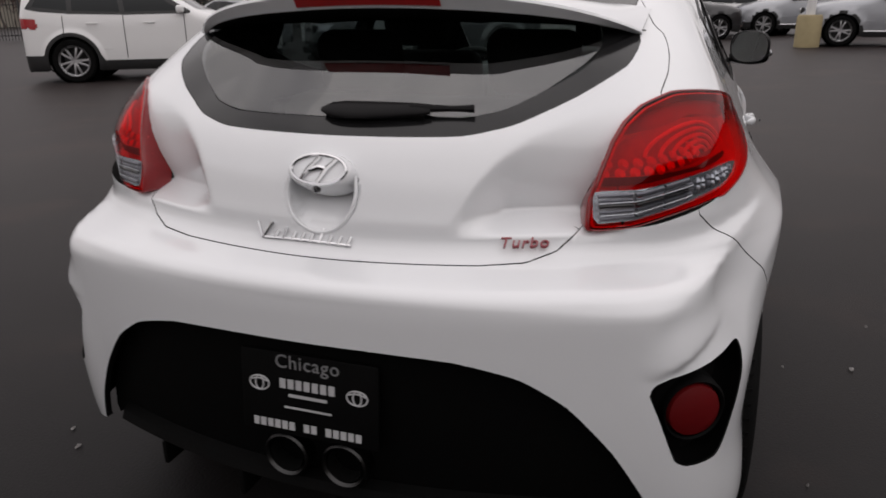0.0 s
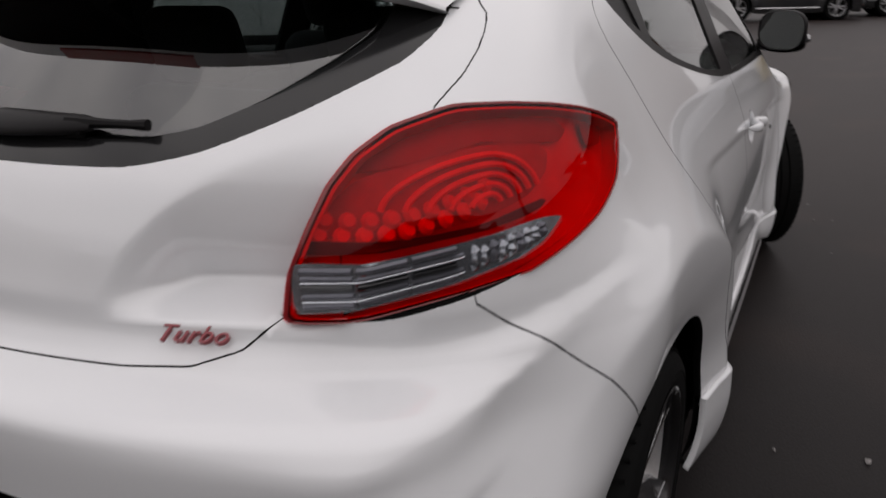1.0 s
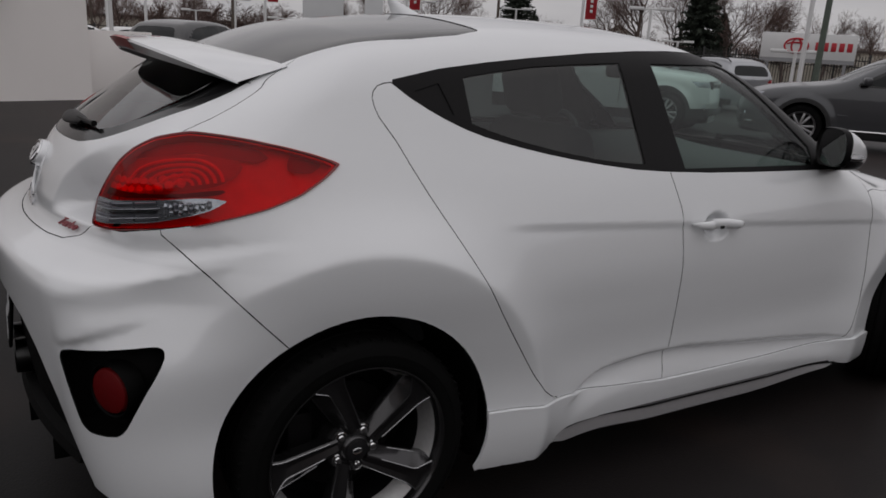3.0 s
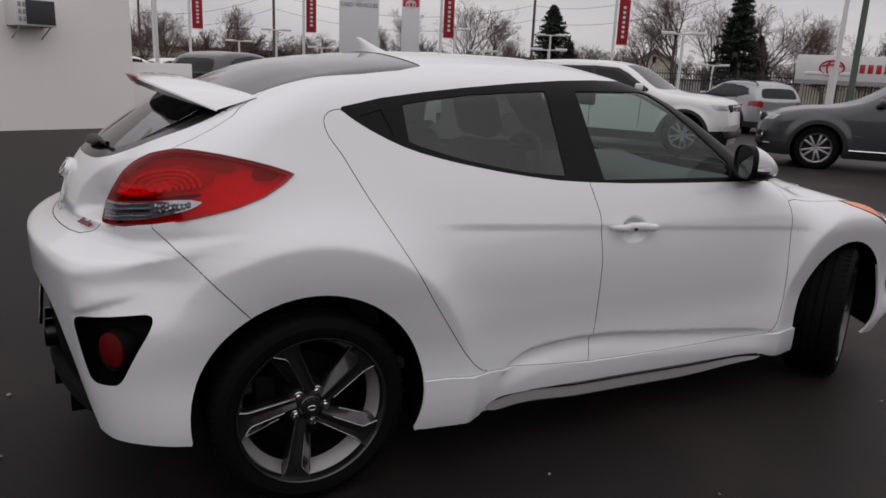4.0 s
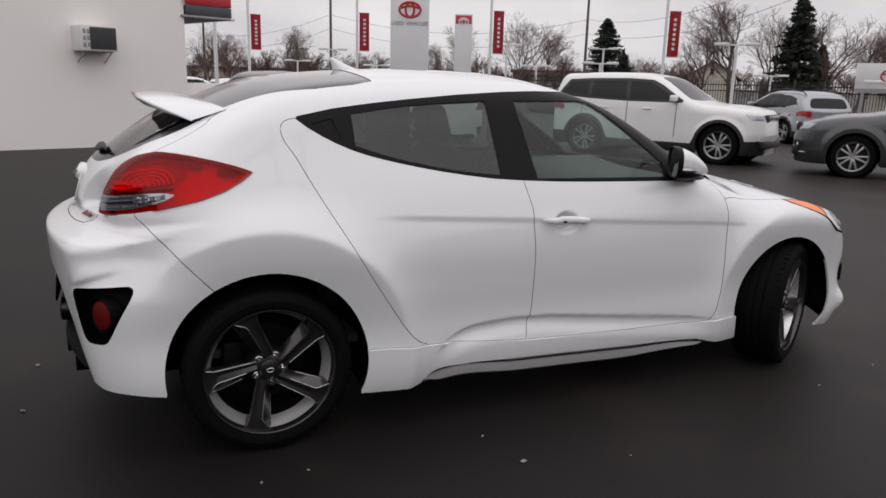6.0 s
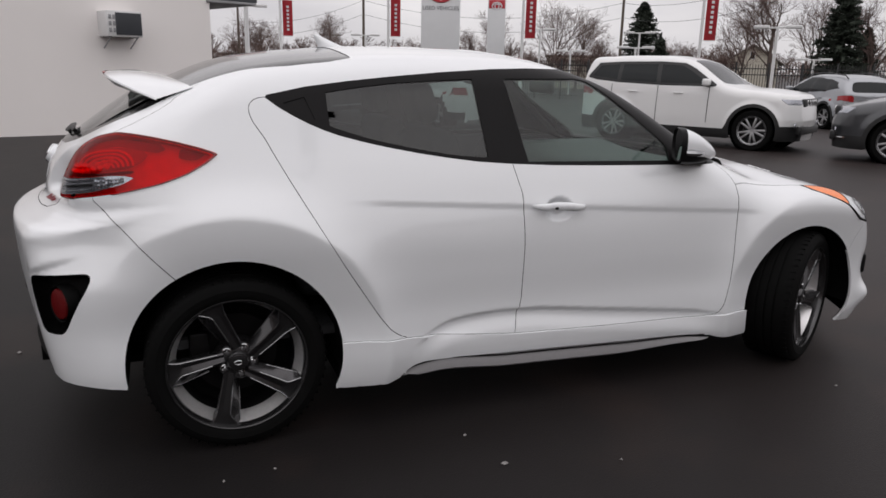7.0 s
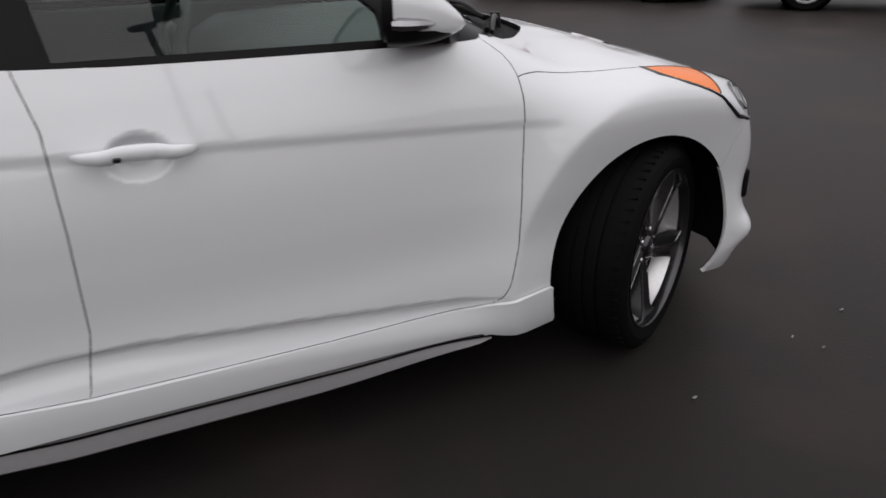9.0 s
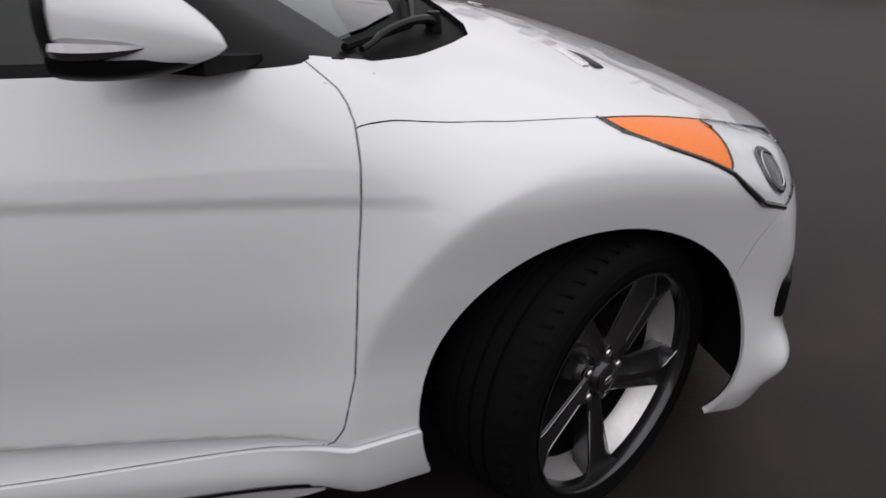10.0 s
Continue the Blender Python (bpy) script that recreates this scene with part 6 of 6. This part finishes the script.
# bare trees: limbs that fork until they are twigs
def limbs(seed, high, levels=4):
    """A trunk that dissolves into rising limbs; every limb bears side shoots along its length."""
    rnd = random.Random(seed)
    out = []

    def grow(p, d, length, r, k):
        n = (7, 6, 5, 3, 1)[k]
        for i in range(n):
            d = (d + Vector((rnd.gauss(0, .09 + .02 * k), rnd.gauss(0, .09 + .02 * k), rnd.gauss(.04, .05)))).normalized()
            q = p + d * length / n
            r2 = r * (1 - .62 / n)
            out.append((p, q, r, r2, k))
            p, r = q, r2
            if k < levels and (i + 1) / n > (.38, .30, .25, .2)[k]:
                for _ in range((2, 2, 1, 2)[k]):
                    out_way = d.orthogonal().normalized()
                    out_way.rotate(Matrix.Rotation(rnd.uniform(0, 6.283), 3, d))
                    lean = rnd.uniform(.55, 1.05)
                    grow(p, (d + out_way * lean + Vector((0, 0, .12))).normalized(), length * rnd.uniform(.42, .74) * (1.15 - .40 * (i + 1) / n), r * rnd.uniform(.40, .60), k + 1)

    grow(Vector((0, 0, 0)), Vector((0, 0, 1)), high * .86, high * .020, 0)
    return out


def limb_mesh(name, segs, thin=.015):
    n, verts, faces = 4, [], []
    for p, q, r0, r1, _ in segs:
        d = (q - p).normalized()
        u = d.orthogonal().normalized()
        v = d.cross(u)
        b = len(verts)
        for c, r in ((p, max(r0, thin)), (q, max(r1, thin))):
            verts += [c + r * (math.cos(k * math.pi / 2) * u + math.sin(k * math.pi / 2) * v) for k in range(n)]
        faces += [(b + k, b + (k + 1) % n, b + n + (k + 1) % n, b + n + k) for k in range(n)]
    m = bpy.data.meshes.new(name)
    m.from_pydata(verts, [], faces)
    return m


tree_kinds = []
for seed in (3, 11, 23):
    segs = limbs(seed, 10)
    top = max(q.z for _, q, *_ in segs)
    segs = [(p * 10 / top, q * 10 / top, a, b, k) for p, q, a, b, k in segs]
    tr, cr = limb_mesh("trunk", [s for s in segs if s[4] < 2]), limb_mesh("crown", [s for s in segs if s[4] >= 2], .0065)
    tr.materials.append(BARK)
    cr.materials.append(TWIG)
    tree_kinds.append((tr, cr))


def bare_tree(az, dist, el, kind, turn=0, wide=1.0):
    at = afar(az, dist)
    h = (rise(dist, el) - at[2]) / 10
    t = put("bare_tree", at, "leafless grey-brown tree with fine spreading twigs", "tree", "bare trees")
    t.matrix_world = pose(*at, 0, 0, turn) @ Matrix.Diagonal((h * wide, h * wide, h, 1))
    for nm, me in zip(("trunk", "crown"), tree_kinds[kind]):
        o = new(nm, me)
        o.parent = t


for i, (az, d, el, k, w) in enumerate(((84.0, 70, 3.7, 0, 1.0), (82.4, 78, 3.0, 1, 1.0), (78.5, 72, 3.9, 2, 1.0), (77.0, 82, 2.4, 0, 1.1), (72.0, 85, 2.2, 1, 1.2), (66.5, 80, 2.9, 2, 1.0), (65.1, 70, 4.2, 1, .9), (61.3, 62, 5.3, 0, 1.1), (59.2, 74, 3.9, 2, .9),
                                       (57.6, 84, 2.6, 1, 1.1), (52.6, 80, 2.4, 0, 1.0), (51.2, 84, 2.2, 2, 1.1), (47.6, 66, 4.5, 1, 1.0), (45.6, 60, 6.3, 2, 1.15), (43.6, 64, 5.6, 0, 1.1), (39.4, 64, 5.2, 1, 1.1), (37.6, 70, 4.6, 2, 1.1), (35.6, 72, 4.2, 0, 1.0), (33.2, 74, 3.6, 1, 1.0), (30, 78, 3.2, 2, 1.0))):
    bare_tree(az, d, el, k, 47 * i, w)

# scrub and small trees along the horizon
rnd, vs, fs = random.Random(5), [], []
pool = limbs(41, 3.4, 3)
for i in range(120):
    az = 92 - 64 * i / 119 + rnd.uniform(-.2, .2)
    d = rnd.uniform(80, 98)
    x, y, z = afar(az, d)
    c, s_, a = rnd.uniform(.7, 1.15), rnd.uniform(.9, 1.4), rnd.uniform(0, 6.3)
    for p, q, r0, r1, k in pool:
        u = (q - p).normalized().orthogonal() * (.03 if k < 2 else .012)
        b = len(vs)
        for w in (p - u, p + u, q + u, q - u):
            vs.append((x + s_ * (w.x * math.cos(a) - w.y * math.sin(a)), y + s_ * (w.x * math.sin(a) + w.y * math.cos(a)), z + c * w.z))
        fs.append((b, b + 1, b + 2, b + 3))
me = bpy.data.meshes.new("scrub")
me.from_pydata(vs, [], fs)
me.materials.append(TWIG)
tagged(new("scrub", me), "brown leafless scrub along the horizon", "scrub", kind="stuff")


def conifer(az, dist, el, wide, seed):
    at = afar(az, dist)
    h = rise(dist, el) - at[2]
    t = put("conifer_tree", at, "dark green conifer with drooping branches", "tree", "conifers")
    part("trunk", lathe([(.022 * h, 0), (.012 * h, .5 * h), (.003 * h, h)], 8, "z"), BARK, t)
    rnd, vs, fs = random.Random(seed), [], []
    for i in range(420):
        u = rnd.random() ** .75
        z = h * (.10 + .89 * u)
        reach = wide * (1 - u) ** .62 * rnd.uniform(.55, 1.08) + .08 * h * .1
        a = rnd.uniform(0, 6.283)
        n = 9
        for j in range(n):
            f = (j + .6) / n
            c = Vector((reach * f * math.cos(a), reach * f * math.sin(a), z - .22 * reach * f + .10 * reach * f * f))
            for _ in range(2):
                d = Vector((rnd.gauss(0, 1), rnd.gauss(0, 1), rnd.gauss(-.25, .5))).normalized() * .030 * h
                e = Vector((rnd.gauss(0, 1), rnd.gauss(0, 1), rnd.gauss(0, .6))).normalized() * .012 * h
                b = len(vs)
                vs += [c - d - e * .4, c + e, c + d, c - e]
                fs.append((b, b + 1, b + 2, b + 3))
    me = bpy.data.meshes.new("crown")
    me.from_pydata(vs, [], fs)
    me.materials.append(NEEDLE)
    o = new("crown", me)
    o.parent = t


conifer(54.5, 68, 4.75, 2.9, 1)
conifer(53.2, 72, 2.4, 1.7, 2)
conifer(41.5, 62, 6.2, 2.4, 3)
conifer(40.0, 66, 3.0, 1.7, 4)

# a house beyond the fence, sheds and far cars
d = 82
hx = put("house", afar(46.9, d), "cream gabled house with a brown roof", "house", turn=47 - 90)
zg = hx.matrix_world.translation.z
top, eave = rise(d, 1.85) - zg, rise(d, .75) - zg
bm = bmesh.new()
for y in (0, 7):
    bm.verts.new((-2.4, y, 0)), bm.verts.new((2.4, y, 0)), bm.verts.new((2.4, y, eave)), bm.verts.new((0, y, top)), bm.verts.new((-2.4, y, eave))
bm.verts.ensure_lookup_table()
q = bm.verts
bm.faces.new([q[i] for i in range(5)]), bm.faces.new([q[i] for i in range(9, 4, -1)])
for i, j in ((0, 1), (1, 2), (4, 0)):
    bm.faces.new((q[j], q[i], q[i + 5], q[j + 5]))
part("wall", bm, SIDING, hx)
for s in (1, -1):
    m = Matrix.Translation((0, 3.4, top + .06)) @ pose(0, 0, 0, 0, s * math.degrees(math.atan2(top - eave, 2.4)), 0)
    part("roof", box((s * 1.75, 0, 0), (3.6, 7.8, .12), .02, m=m), ROOF_TILE, hx)
win = part("window", box((0, -.03, (top + eave) / 2 - .2), (.5, .06, .8), .01), WHITE_METAL, hx)
part("pane", box((0, -.07, (top + eave) / 2 - .2), (.38, .02, .66)), CAR_GLASS, win)
for az, d, w, h in ((55.4, 90, 16, 3.0), (58.5, 95, 9, 3.6), (33, 88, 12, 3.4), (71, 95, 20, 2.6), (80, 95, 18, 2.8)):
    b = put("low_building", afar(az, d), "low brown building in the distance", "building", "far buildings", az - 90)
    part("wall", box((0, 0, h / 2), (w, 6, h)), SIDING, b)
    part("roof", box((0, 0, h + .1), (w + .6, 6.6, .25), .04), ROOF_TILE, b)

# behind the camera: unseen low blocks and bare trees, added to shade the horizon
BRICK = material("brown_brick_wall", (.16, .105, .085), rough=.9, noise_scale=4, noise_amount=.25, bump=.2, bump_scale=30)
for az, d, w, h in ((-25, 34, 20, 5.5), (-58, 30, 24, 6.0), (-92, 28, 22, 5.0), (-125, 30, 24, 6.5), (-155, 32, 22, 5.5), (172, 36, 26, 6.5), (143, 34, 22, 5.0)):
    b = put("low_building", afar(az, d), "added low brown brick block, out of view, that darkens the horizon", "building", "far buildings", az - 90)
    part("wall", box((0, 0, h / 2), (w, 6, h)), BRICK, b)
    part("roof", box((0, 0, h + .1), (w + .6, 6.6, .25), .04), ROOF_TILE, b)
for i, az in enumerate((-14, -40, -74, -108, -140, -168, 158)):
    bare_tree(az, 42 + 3 * (i % 3), 13, i % 3, 61 * i, 1.2)

far_white = parked_car("far_car", HATCH, WHITE_CAR, afar(86.5, 40), 8, "small white car parked in a far row", fine=.08)
for az, d, tn in ((83.0, 42, 12), (79.9, 44, 170), (71.6, 45, 20), (76.3, 46, 175), (67.5, 47, 10)):
    copy_thing(far_white, pose(*afar(az, d), 0, 0, tn))
far_grey = parked_car("far_car", CROSSOVER, SILVER_CAR, (26.5, -4.9, ground_z(26.5, -5)), 100, "silver crossover parked in a far row", fine=.07)
for x, y, tn in ((19.9, -6.6, 85),):
    copy_thing(far_grey, pose(x, y, ground_z(x, y), 0, 0, tn))
copy_thing(far_white, pose(26.0, -.2, ground_z(26, -1), 0, 0, -62))
far_dark = parked_car("far_car", CROSSOVER, BLACK_CAR, (22.6, 2.0, ground_z(23, 0)), -62, "black crossover parked in a far row", fine=.07)
copy_thing(far_dark, pose(*afar(80.3, 21), 0, 0, 42))["label"] = "dark suv parked beside the white building"
parked_car("wagon_car", HATCH, SILVER_CAR, (18.7, 12.7, ground_z(18.7, 12.7)), 76, "silver-blue small crossover with red tail lamps, its back turned", fine=.05, rails=True)
copy_thing(far_white, pose(7.2, 14.3, ground_z(8, 14), 0, 0, 100))

# bits of leaf and litter on the asphalt
LITTER = material("pale_litter", (.22, .21, .205), rough=.8, noise_scale=30, noise_amount=.3)
rnd = random.Random(9)
for i, (x, y, s) in enumerate(((.845, -1.27, .016), (2.535, -1.155, .010), (3.04, -1.06, .008), (3.33, -1.02, .008), (3.07, -1.15, .007), (-.91, -.16, .013), (-.90, .37, .014), (-1.07, .37, .012), (.08, -1.05, .006), (-.09, -1.075, .006), (1.25, -1.385, .008), (-.40, 1.04, .012), (-.33, 1.13, .010), (.79, -1.04, .007))):
    bm = bmesh.new()
    c = [bm.verts.new((x + s * rnd.uniform(.6, 1.3) * math.cos(a), y + s * rnd.uniform(.4, .9) * math.sin(a), rnd.uniform(.002, .009))) for a in np.linspace(0, 6.28, 7, endpoint=False)]
    m = bm.verts.new((x, y, .012))
    for a, b in zip(c, c[1:] + c[:1]):
        bm.faces.new((a, b, m))
    tagged(finish("litter", bm, LITTER), "pale scrap of litter lying on the asphalt", "litter", "litter on the asphalt")
